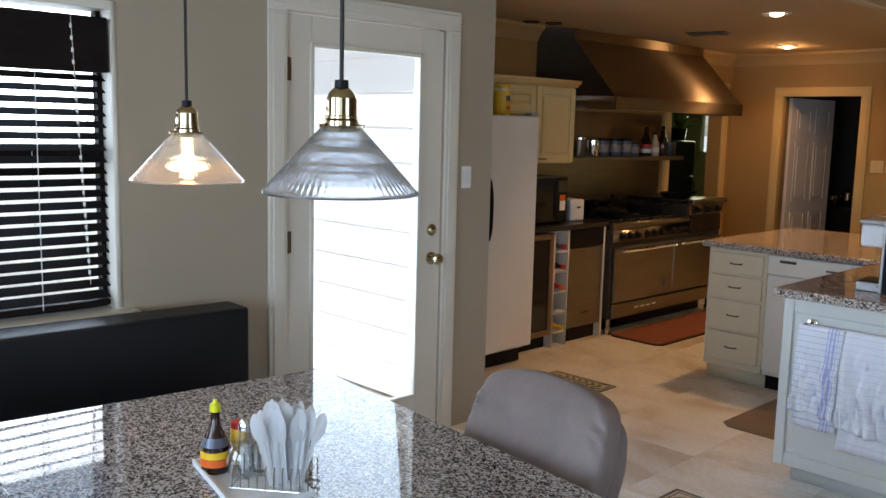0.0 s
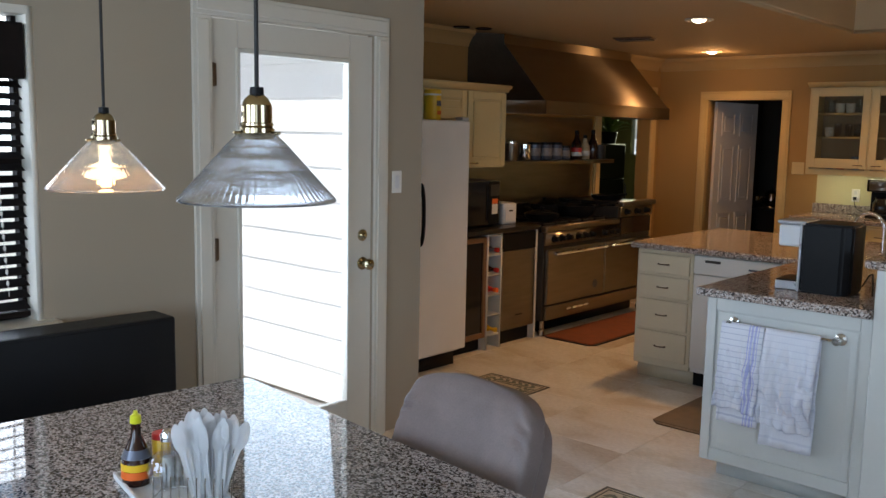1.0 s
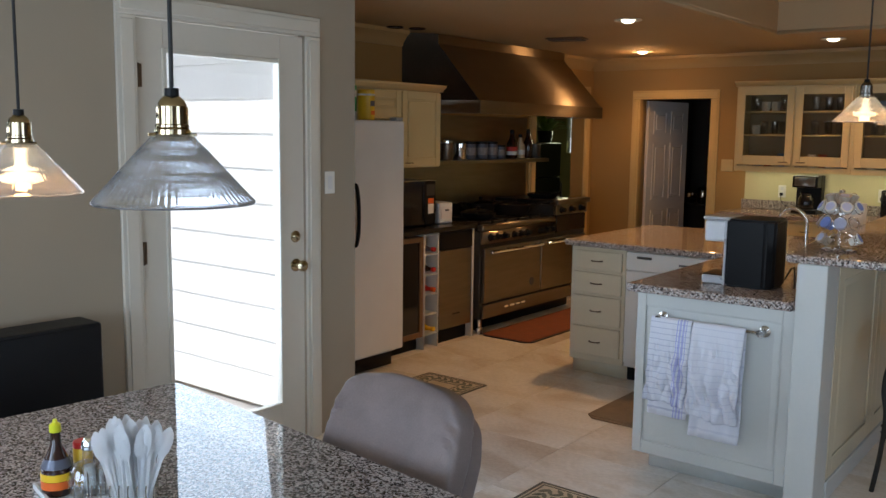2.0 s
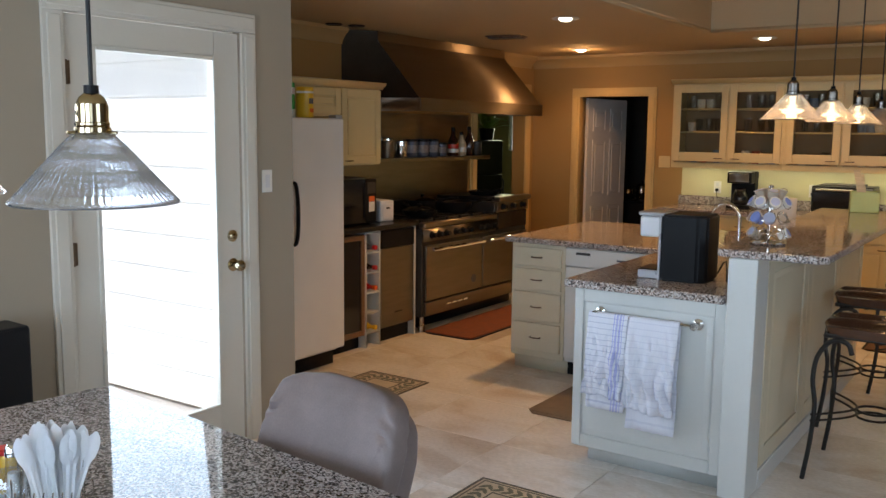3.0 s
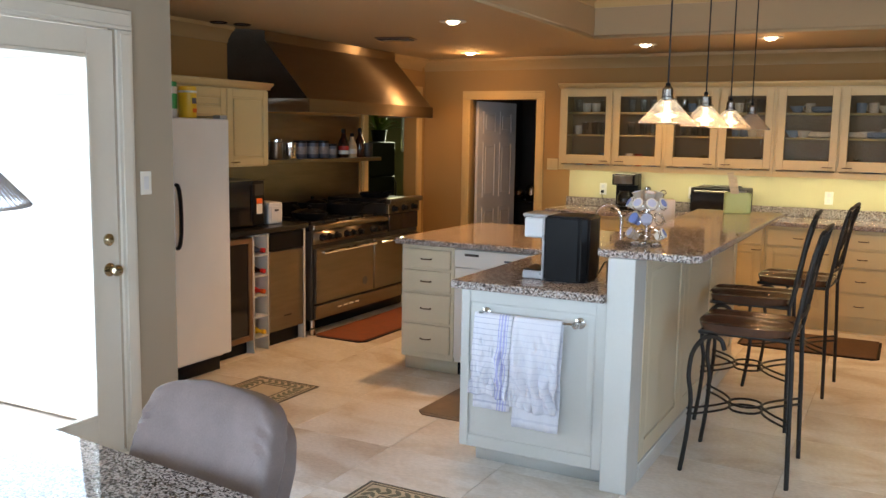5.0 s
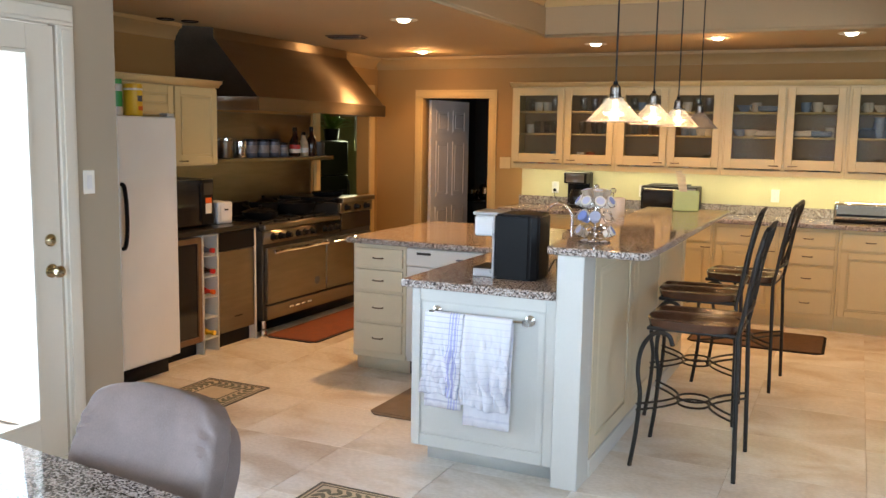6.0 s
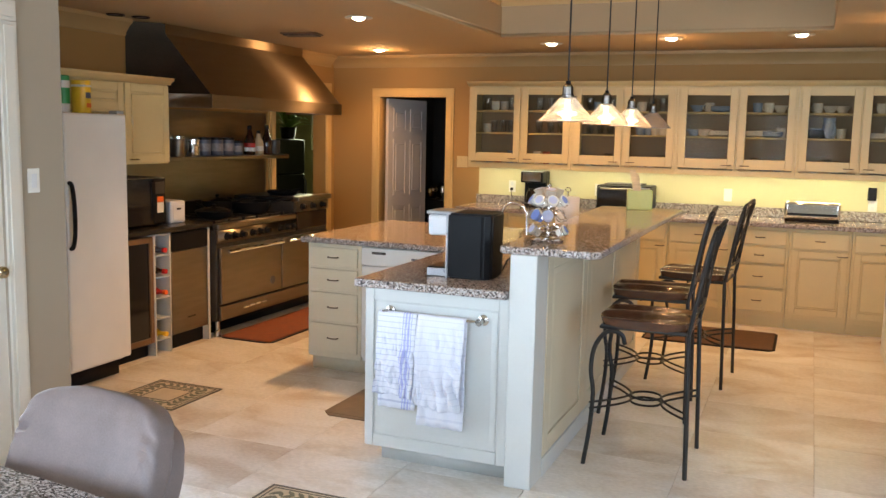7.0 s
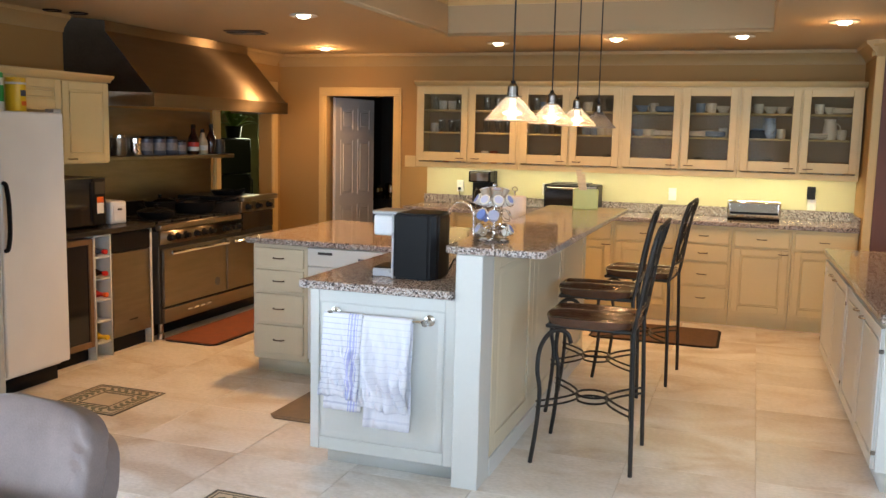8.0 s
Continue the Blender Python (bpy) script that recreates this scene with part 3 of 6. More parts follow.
bl = thing("window_blind", "dark brown wooden venetian blind, lowered, slats half open", "blind")
part("headrail", box(-3.325, -0.65, 1.762, -3.255, 1.092, 1.960, 0.004), BLINDWOOD, bl)
slat = BM()
bx(slat, -0.025, -0.865, -0.0015, 0.025, 0.865, 0.0015)
sm = mesh_of("slat", slat, BLINDWOOD)
z = 1.742
while z > 0.93:
    s = new("slat", sm)
    s.parent = bl
    s.matrix_basis = pose(-3.29, 0.218, z, 0, 26, 0)
    z -= 0.0425
part("bottom_rail", box(-3.315, -0.65, 0.893, -3.265, 1.083, 0.915, 0.004), BLINDWOOD, bl)
for y in (-0.35, 0.25, 0.83):
    bm = BM()
    for x in (-3.263, -3.317):
        tube(bm, [(x, y, 0.90), (x, y, 1.80)], 0.0016, 5)
    part("ladder_cord", bm, LABELW, bl)
bm = BM()
for k in range(22):
    lathe(bm, [(0, -0.009), (0.005, -0.006), (0.005, 0.006), (0, 0.009)], (-3.25, 0.955 + 0.002 * k, 1.92 - 0.0425 * k), 8)
tube(bm, [(-3.25, 0.955, 1.96), (-3.25, 1.0, 0.98)], 0.0010, 5)
part("pull_cord", bm, LABELW, bl)

for wn_, box_ in (("window_2", (-2.55, -1.25)), ("window_3", (-0.75, 0.55)), ("window_4", (0.95, 2.45))):
    w = thing(wn_, "white framed back window", "window", kind="structure")
    bm = BM()
    x0, x1 = box_
    for b in [(x0, -2.02, 0.8, x0 + 0.05, -1.92, 2.1), (x1 - 0.05, -2.02, 0.8, x1, -1.92, 2.1), (x0, -2.02, 2.05, x1, -1.92, 2.1),
              (x0, -2.02, 0.8, x1, -1.92, 0.85), (x0, -2.00, 1.42, x1, -1.94, 1.48)]:
        bx(bm, *b)
    part("frame", bm, TRIM, w)

# outside: ground, siding of the kitchen's outer wall, eave
bm = BM()
bx(bm, -400, -400, -0.30, 400, 400, -0.02)
solid("ground", bm, LAWN, "pale sunlit ground round the house", "ground", kind="structure")
solid("pavement", box(-22.0, -14.0, -0.02, -3.40, 3.06, -0.012), CONCRETE, "pale concrete patio outside the glazed door", "patio", kind="structure")
sd = thing("siding_wall", "white painted lap siding on the outer wall", "siding", kind="structure")
bm = BM()
prism(bm, [(0.0, 0.0), (-0.022, 0.0), (-0.022, 0.006), (-0.006, 0.20), (0.0, 0.20)], 'x', 0, 1.40)
bm2 = mesh_of("siding_board", bm, SIDING, False)
for k in range(12):
    o = new("siding_board", bm2)
    o.parent = sd
    o.matrix_basis = pose(-4.81, 3.024, 0.02 + 0.196 * k)
part("corner_board", box(-4.90, 2.965, 0.0, -4.812, 3.06, 2.38, 0.004), SIDING, sd)
solid("eave", box(-5.4, 2.52, 2.36, -3.42, 3.024, 2.46, 0.005), SIDING, "white painted eave soffit over the siding", "eave", kind="structure")
solid("eave_fascia", box(-5.4, 2.50, 2.34, -3.42, 2.518, 2.50), SIDING, "white painted fascia board", "eave", kind="structure")
solid("patio_step", box(-4.3, 1.80, -0.012, -3.43, 2.95, 0.0, 0.004), CONCRETE, "low concrete step outside the door", "step", kind="structure")

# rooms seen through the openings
# hall walls carry the dark of the unlit room in their colour
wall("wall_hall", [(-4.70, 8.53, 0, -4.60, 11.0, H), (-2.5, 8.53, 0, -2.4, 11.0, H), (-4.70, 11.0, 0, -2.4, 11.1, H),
                   (-4.70, 8.53, H, -2.4, 11.1, H + 0.1)], HALLSHADE, "walls of the unlit room behind the doorway, its dark put into the colour")
wall("wall_pantry", [(-6.9, 6.4, 0, -6.8, 10.5, H), (-6.8, 6.4, 0, -4.81, 6.5, H), (-6.8, 10.4, 0, -4.81, 10.5, 1.35), (-6.8, 10.4, 2.2, -4.81, 10.5, H),
                     (-6.8, 10.4, 1.35, -6.15, 10.5, 2.2), (-5.55, 10.4, 1.35, -4.81, 10.5, 2.2), (-4.81, 8.54, 0, -4.71, 10.5, H),
                     (-6.9, 6.4, H, -4.81, 10.5, H + 0.1)], OLIVE, "olive green walls of the pantry with a small window")
# added glowing sheet: whitens the window gaps and sends light indoors
solid("backdrop", box(-60.1, -70, -0.02, -60, 60, 24), SKYGLOW, "added glowing sheet standing in for the bright outdoors", "backdrop", kind="structure")

# ---- large kitchen things ----


def front(bm, x0, z0, x1, z1, y=0.0, d=0.02, rail=0.055, raised=True):
    """A framed panel front that faces -y, its back at y."""
    if not raised:
        bx(bm, x0, y - d, z0, x1, y, z1, 0.006, 2)
        return bm
    bx(bm, x0, y - d * 0.45, z0, x1, y, z1)
    r = rail
    for a in ((x0, z0, x0 + r, z1), (x1 - r, z0, x1, z1), (x0 + r, z0, x1 - r, z0 + r), (x0 + r, z1 - r, x1 - r, z1)):
        bx(bm, a[0], y - d, a[1], a[2], y - d * 0.45, a[3], 0.003)
    bx(bm, x0 + r + 0.012, y - d * 0.92, z0 + r + 0.012, x1 - r - 0.012, y - d * 0.45, z1 - r - 0.012, 0.008)
    return bm


def pull(bm, x, z, y, w=0.075, up=False):
    """A small bow pull on a face at y."""
    pts = []
    for k in range(7):
        a = math.pi * k / 6
        u, v = -w / 2 * math.cos(a), -0.026 * math.sin(a) ** 0.6
        pts.append((x, y + v, z + u) if up else (x + u, y + v, z))
    tube(bm, pts, 0.0045, 6)
    return bm


def base_unit(w, m, label, layout, h=0.87, depth=0.56, material=CABINET, handle=BRONZE, group="base cabinets", toe=0.10, name="base_cabinet"):
    """layout: rows from top, (height share, kind) with kind drawer or door."""
    t = thing(name, label, "cabinet", m, group)
    bm = BM()
    bx(bm, 0.0015, 0.0, toe, w - 0.0015, depth, h, 0.0015)
    part("body", bm, material, t)
    part("toe_kick", box(0.0015, 0.06, 0.0, w - 0.0015, depth, toe - 0.001), material, t)
    z1 = h - 0.025
    span = h - 0.025 - toe - 0.025
    for share, kind in layout:
        z0 = z1 - span * share + 0.018
        n = part(kind, front(BM(), 0.022, z0, w - 0.022, z1, 0.0, raised=kind == "door"), material, t)
        if kind == "drawer":
            part("handle", pull(BM(), w / 2, (z0 + z1) / 2, -0.02), handle, n, "dark bronze bow pull")
        else:
            part("handle", pull(BM(), w - 0.065, z1 - 0.03, -0.02), handle, n, "dark bronze bow pull")
        z1 = z0 - 0.018
    return t


DD = [(0.22, "drawer"), (0.78, "door")]
D4 = [(0.20, "drawer"), (0.22, "drawer"), (0.29, "drawer"), (0.29, "drawer")]
BY = 7.82
xs = [-2.96, -2.46, -1.96, -1.46, -0.96, -0.42, 0.047, 0.53, 1.035]
for i, (a, b) in enumerate(zip(xs, xs[1:])):
    base_unit(b - a, pose(a, BY, 0), "cream painted base cabinet with four drawers" if i == 5 else "cream painted base cabinet with a drawer over a raised-panel door",
              D4 if i == 5 else DD)


def slab(name, poly, z0, z1, material, label, bev=0.008, category="countertop"):
    bm = prism(BM(), poly, 'z', z0, z1)
    es = [e for e in bm.edges]
    bmesh.ops.bevel(bm, geom=es, offset=bev, segments=2, affect='EDGES', profile=0.5)
    return solid(name, bm, material, label, category)


slab("far_countertop", [(-2.98, 7.77), (1.037, 7.77), (1.037, 8.376), (-2.98, 8.376)], 0.872, 0.912, GRAN_K, "polished speckled brown granite countertop on the far cabinets")
solid("granite_upstand", box(-2.98, 8.352, 0.913, 1.012, 8.375, 1.0, 0.003), GRAN_K, "speckled granite upstand along the far wall", "upstand")
solid("granite_upstand", box(1.014, 7.80, 0.913, 1.037, 8.375, 1.0, 0.003), GRAN_K, "short granite upstand against the pier", "upstand")

# wall cabinets with glass doors
GX = [-2.96, -2.425, -1.925, -1.445, -0.965, -0.445, 0.045, 0.54, 1.02]
Z0, Z1 = 1.31, 2.065
for u in range(4):
    a, b = GX[2 * u], GX[2 * u + 2]
    w = b - a
    t = thing("wall_cabinet", "cream wall cabinet with two glass doors and crockery inside", "cabinet", pose(a, 8.06, 0), "glass-door wall cabinets")
    bm = BM()
    for q in [(0.001, 0, Z0, 0.019, 0.318, Z1), (w - 0.019, 0, Z0, w - 0.001, 0.318, Z1), (0.019, 0, Z0, w - 0.019, 0.318, Z0 + 0.02),
              (0.019, 0, Z1 - 0.02, w - 0.019, 0.318, Z1)]:
        bx(bm, *q)
    part("body", bm, CABINET, t)
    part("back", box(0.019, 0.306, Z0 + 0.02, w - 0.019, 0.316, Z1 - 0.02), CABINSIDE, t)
    bm = BM()
    bx(bm, 0.001, -0.018, Z0 - 0.028, w - 0.001, 0.0, Z0 + 0.022, 0.002)
    bx(bm, 0.001, -0.018, Z1 - 0.03, w - 0.001, 0.0, Z1, 0.002)
    bx(bm, 0.001, -0.018, Z0 + 0.022, 0.03, 0.0, Z1 - 0.03)
    bx(bm, w - 0.03, -0.018, Z0 + 0.022, w - 0.001, 0.0, Z1 - 0.03)
    mid = GX[2 * u + 1] - a
    bx(bm, mid - 0.02, -0.018, Z0 + 0.022, mid + 0.02, 0.0, Z1 - 0.03)
    part("face_frame", bm, CABINET, t)
    for zz in (1.61, 1.825):
        part("shelf", box(0.02, 0.012, zz, w - 0.02, 0.305, zz + 0.016), CABINET, t)
    for k, (p, q) in enumerate(((0.022, mid - 0.008), (mid + 0.008, w - 0.022))):
        bm = BM()
        z0, z1, r = Z0 + 0.035, Z1 - 0.018, 0.062
        for c in ((p, z0, p + r, z1), (q - r, z0, q, z1), (p + r, z0, q - r, z0 + 0.085), (p + r, z1 - r, q - r, z1)):
            bx(bm, c[0], -0.038, c[1], c[2], -0.019, c[3], 0.003)
        dr = part("door", bm, CABINET, t)
        gl = part("pane", box(p + r, -0.030, z0 + 0.085, q - r, -0.026, z1 - r), CABGLASS, dr)
        gl.visible_shadow = False
        part("handle", pull(BM(), q - 0.07 if k == 0 else p + 0.07, z0 + 0.03, -0.038), BRONZE, dr, "dark bronze bow pull")
solid("cabinet_cornice", prism(BM(), [(8.376, 2.066), (8.03, 2.066), (8.022, 2.082), (7.995, 2.092), (7.985, 2.110), (8.376, 2.110)], 'x', -2.972, 1.036),
      CABINET, "cream cornice on top of the wall cabinets", "cornice")
for ux in (-2.45, -1.45, -0.45, 0.5):
    solid("under_cabinet_strip", box(ux - 0.44, 8.09, 1.29, ux + 0.44, 8.15, 1.308), STRIPGLOW, "thin lit strip light under the wall cabinets", "light strip", "under-cabinet strips")

# peninsula with the raised bar
pn = thing("peninsula", "white painted peninsula cabinet with a raised half-wall for the bar", "cabinet")
part("body", box(-1.76, 3.57, 0.10, -1.035, 4.90, 0.868), CABWHITE, pn)
part("toe_kick", box(-1.70, 3.63, 0.0, -1.035, 4.90, 0.099), CABWHITE, pn)


def framed(parent, x0, z0, x1, z1, y, d, r, material, m=None, rs=None):
    """A panelled face made of its own stiles, rails and raised panel."""
    rs = rs or r
    back = part("panel_back", box(x0, y - d * 0.4, z0, x1, y, z1), material, parent)
    for nm, a in (("stile", (x0, z0, x0 + rs, z1)), ("stile", (x1 - rs, z0, x1, z1)), ("rail", (x0 + rs, z0, x1 - rs, z0 + r)), ("rail", (x0 + rs, z1 - r, x1 - rs, z1))):
        part(nm, box(a[0], y - d, a[1], a[2], y - d * 0.4, a[3], 0.003), material, back)
    bm = box(x0 + rs + 0.010, y - d * 0.95, z0 + r + 0.010, x1 - rs - 0.010, y - d * 0.4, z1 - r - 0.010)
    fy = y - d * 0.95
    f = [q for q in bm.faces if all(abs(v.co.y - fy) < 1e-5 for v in q.verts)]
    bmesh.ops.inset_region(bm, faces=f, thickness=0.035, depth=0.0)
    for v in bm.verts:
        if abs(v.co.y - fy) < 1e-5 and (v.co.x < x0 + rs + 0.02 or v.co.x > x1 - rs - 0.02 or v.co.z < z0 + r + 0.02 or v.co.z > z1 - r - 0.02):
            v.co.y += d * 0.42
    part("raised_panel", bm, material, back)
    if m is not None:
        back.matrix_basis = m
    return back


framed(pn, -1.757, 0.085, -1.032, 0.868, 3.569, 0.018, 0.062, CABWHITE, rs=0.046)
part("post", box(-1.030, 3.535, 0.0, -0.905, 3.72, 1.076, 0.004), CABWHITE, pn, "square white corner post")
part("half_wall", box(-1.030, 3.722, 0.0, -0.925, 6.13, 1.076), CABINET, pn)
m90 = pose(-0.925, 3.74, 0, 0, 0, 90)
for k in range(3):
    framed(pn, 0.795 * k, 0.09, 0.79 + 0.795 * k, 1.073, 0.0, 0.018, 0.085, CABSIDE, m90)
part("baseboard", box(-0.924, 3.722, 0.0, -0.899, 6.13, 0.088, 0.004), CABWHITE, pn)
base_unit(0.40, pose(-2.885, 4.90, 0), "cream-white painted island cabinet with four drawers", D4, h=0.868, depth=1.2, material=CABSIDE, group="island cabinets", name="island_cabinet")
dw = thing("dishwasher", "white built-in dishwasher under the island counter", "dishwasher")
part("body", box(-2.483, 4.915, 0.10, -1.87, 5.5, 0.866), APPLIANCE, dw)
part("door", box(-2.478, 4.885, 0.13, -1.875, 4.914, 0.74, 0.006, 2), APPLIANCE, dw)
part("control_panel", box(-2.478, 4.88, 0.745, -1.875, 4.914, 0.862, 0.006, 2), APPLIANCE, dw)
part("handle", box(-2.40, 4.872, 0.822, -2.30, 4.8795, 0.838, 0.002), DARKSTEEL, dw, "dark recessed grip")
part("badge", box(-2.12, 4.876, 0.80, -1.98, 4.8795, 0.812), BLUEGREY, dw)
part("toe_kick", box(-2.483, 4.97, 0.0, -1.87, 5.5, 0.099), BLACKPL, dw)
base_unit(0.82, pose(-1.868, 4.955, 0), "cream-white corner cabinet of the island", [(1.0, "door")], h=0.868, depth=1.14, material=CABSIDE, group="island cabinets", name="island_cabinet")
slab("island_countertop", [(-1.80, 3.51), (-1.033, 3.51), (-1.033, 6.18), (-2.92, 6.18), (-2.92, 4.855), (-1.80, 4.855)], 0.870, 0.910, GRAN_K,
     "L-shaped polished speckled granite island countertop")
slab("bar_countertop", [(-1.060, 3.525), (-0.668, 3.525), (-0.628, 3.565), (-0.628, 6.15), (-1.20, 6.15), (-1.085, 3.55)], 1.078, 1.112, GRAN_K,
     "raised polished granite bar top on the half-wall", category="bar top")

# side counter with doors
SR = pose(0.742, 6.80, 0, 0, 0, -88.6)
for k in range(2):
    u = 1.28
    t = thing("side_cabinet", "white side cabinet with two raised-panel doors", "cabinet", SR @ pose(u * k, 0, 0), "side cabinets")
    part("body", box(0.001, 0.0, 0.09, u - 0.001, 0.62, 0.795), CABWHITE, t)
    part("toe_kick", box(0.001, 0.03, 0.0, u - 0.001, 0.62, 0.089), CABWHITE, t)
    for j in (0, 1):
        dr = part("door", front(BM(), 0.020 + j * 0.624, 0.10, 0.636 + j * 0.624, 0.765, 0.0), CABWHITE, t)
        part("handle", pull(BM(), 0.53 if j == 0 else 0.75, 0.72, -0.02, 0.08), NICKEL, dr, "brushed nickel pull")
        for z in (0.18, 0.66):
            part("hinge", box(0.010 + j * 1.256, -0.023, z - 0.010, 0.018 + j * 1.256, -0.002, z + 0.010, 0.001), DARKNICKEL, dr, "small dark hinge")
bm = prism(BM(), [(-0.03, -0.035), (2.60, -0.035), (2.60, 0.66), (-0.03, 0.66)], 'z', 0.797, 0.838)
bmesh.ops.bevel(bm, geom=list(bm.edges), offset=0.008, segments=2, affect='EDGES')
solid("side_countertop", bm, GRAN_K, "polished speckled granite top on the side cabinets", "countertop", m=SR)

# refrigerator
fr = thing("refrigerator", "white side-by-side refrigerator with a dark curved handle", "refrigerator")
part("body", box(-4.60, 3.30, 0.10, -3.90, 4.262, 1.66, 0.004), APPLIANCE, fr)
ld = part("door", box(-3.895, 3.302, 0.13, -3.825, 3.745, 1.678, 0.012, 3), APPLIANCE, fr)
rd = part("door", box(-3.895, 3.755, 0.13, -3.825, 4.260, 1.678, 0.012, 3), APPLIANCE, fr)
for dr, y in ((rd, 3.775),):
    bm = BM()
    tube(bm, flow([(-3.825, y, 1.27), (-3.803, y, 1.255), (-3.787, y, 1.15), (-3.787, y, 0.985), (-3.803, y, 0.895), (-3.825, y, 0.88)], 4), 0.013, 8)
    part("handle", bm, BLACKPL, dr, "dark curved handle")
part("kick_plate", box(-4.60, 3.31, 0.0, -3.93, 4.255, 0.099), BLACKPL, fr)
part("hinge_cap", box(-3.90, 4.19, 1.6785, -3.835, 4.255, 1.70, 0.003), SILVERPL, fr)

# cabinets over the refrigerator
uc = thing("over_fridge_cabinet", "cream cabinet above the refrigerator with two doors", "cabinet")
part("body", box(-4.655, 3.30, 1.70, -4.17, 4.61, 1.905), CABINET, uc)
part("body", box(-4.655, 4.612, 1.345, -4.17, 5.07, 1.905), CABINET, uc)
MF = pose(-4.17, 3.30, 0, 0, 0, 90)
for a, b, z in ((0.01, 0.655, 1.712), (0.665, 1.305, 1.712), (1.318, 1.762, 1.355)):
    dr = part("door", front(BM(), a, z, b, 1.897, 0.0), CABINET, uc)
    dr.matrix_basis = MF
    h_ = part("handle", pull(BM(), a + 0.07, z + 0.025, -0.02), BRASS, dr, "brass bow pull")
part("cornice", prism(BM(), [(-4.655, 1.906), (-4.145, 1.906), (-4.14, 1.922), (-4.115, 1.935), (-4.11, 1.955), (-4.655, 1.955)], 'y', 3.29, 5.082), CABINET, uc)

# range hood
hd = thing("range_hood", "large brushed stainless steel wall hood with a sloping front", "range hood")
bm = BM()
ends = []
for back, low, high in ((5.195, 5.42, 5.425), (7.42, 7.42, 7.42)):
    ends.append([bm.verts.new(q) for q in ((SX + 0.004, back, 1.86), (-4.05, low, 1.86), (-4.47, high, 2.315), (-4.47, high, 2.392), (SX + 0.004, back, 2.392))])
bm.faces.new(list(reversed(ends[1])))
for k in range(5):
    bm.faces.new((ends[0][k], ends[1][k], ends[1][(k + 1) % 5], ends[0][(k + 1) % 5]))
part("canopy", bm, STEEL_H, hd, "", False)
# end panel in a darker steel: the shade on this side is coloured in
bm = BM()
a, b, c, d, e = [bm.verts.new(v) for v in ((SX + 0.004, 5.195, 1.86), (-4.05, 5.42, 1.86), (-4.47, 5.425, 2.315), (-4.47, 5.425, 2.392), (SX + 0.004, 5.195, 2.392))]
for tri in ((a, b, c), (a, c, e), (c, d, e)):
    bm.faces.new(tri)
part("side_panel", bm, SHADESTEEL, hd, "steel hood end panel, its shade put into a dark brown colour")
bm = BM()
for b in [(-4.052, 5.418, 1.757, -4.035, 7.422, 1.862), (SX + 0.004, 7.405, 1.757, -4.053, 7.422, 1.859)]:
    bx(bm, *b, 0.002)
prism(bm, [(SX + 0.004, 5.193), (-4.053, 5.418), (-4.053, 5.436), (SX + 0.004, 5.211)], 'z', 1.757, 1.859)
part("skirt", bm, STEEL_H, hd)
part("filter", box(SX + 0.004, 5.437, 1.80, -4.055, 7.403, 1.858), DARKSTEEL, hd, "dark grease filter")

# range with a raised broiler side
rg = thing("range", "wide stainless steel professional range with black knobs", "range")
RX = -3.93
part("body", box(-4.62, 5.34, 0.13, RX - 0.03, 6.999, 0.835, 0.003), DARKSTEEL, rg)
part("cooktop", box(-4.62, 5.34, 0.836, RX - 0.06, 6.44, 0.872, 0.003), BLACKPL, rg, "black cooktop")
part("front_rail", box(RX - 0.059, 5.335, 0.838, RX, 6.442, 0.888, 0.014, 3), STEEL, rg)
part("control_panel", prism(BM(), [(RX - 0.029, 0.735), (RX - 0.012, 0.735), (RX - 0.002, 0.836), (RX - 0.029, 0.836)], 'y', 5.34, 6.44), STEEL, rg)
od = part("oven_door", box(RX - 0.029, 5.365, 0.26, RX + 0.0, 6.20, 0.70, 0.008, 2), STEEL, rg)
part("handle", tube(tube(tube(BM(), [(RX + 0.045, 5.40, 0.672), (RX + 0.045, 6.16, 0.672)], 0.013), [(RX, 5.44, 0.672), (RX + 0.045, 5.44, 0.672)], 0.009),
                    [(RX, 6.12, 0.672), (RX + 0.045, 6.12, 0.672)], 0.009), CHROME, od, "polished bar handle")
bm = lathe(BM(), [(0, 0), (0.035, 0), (0.035, 0.003), (0, 0.0035)])
bmesh.ops.transform(bm, matrix=Matrix.Translation((RX, 6.06, 0.36)) @ Matrix.Rotation(radians(90), 4, 'Y'), verts=bm.verts)
part("badge", bm, BLUEGREY, od, "round blue-grey badge")
od2 = part("oven_door", box(RX - 0.029, 6.215, 0.26, RX + 0.0, 6.97, 0.70, 0.008, 2), STEEL, rg)
part("handle", tube(tube(tube(BM(), [(RX + 0.045, 6.24, 0.672), (RX + 0.045, 6.94, 0.672)], 0.013), [(RX, 6.28, 0.672), (RX + 0.045, 6.28, 0.672)], 0.009),
                    [(RX, 6.90, 0.672), (RX + 0.045, 6.90, 0.672)], 0.009), CHROME, od2, "polished bar handle")
bm = box(RX - 0.029, 5.365, 0.135, RX - 0.006, 6.97, 0.245, 0.006, 2)
pl = part("lower_panel", bm, STEEL, rg)
for k in range(4):
    part("vent_slot", box(RX - 0.006, 5.66 + 0.085 * k, 0.19, RX - 0.003, 5.72 + 0.085 * k, 0.204), CHROME, pl)
for y in (5.40, 6.94):
    part("leg", lathe(BM(), [(0, 0), (0.028, 0), (0.028, 0.05), (0.02, 0.06), (0.02, 0.135), (0, 0.135)], (-4.0, y, 0)), NICKEL, rg)
rb = part("broiler_body", box(-4.62, 6.445, 0.836, RX - 0.035, 6.999, 0.985, 0.003), DARKSTEEL, rg)
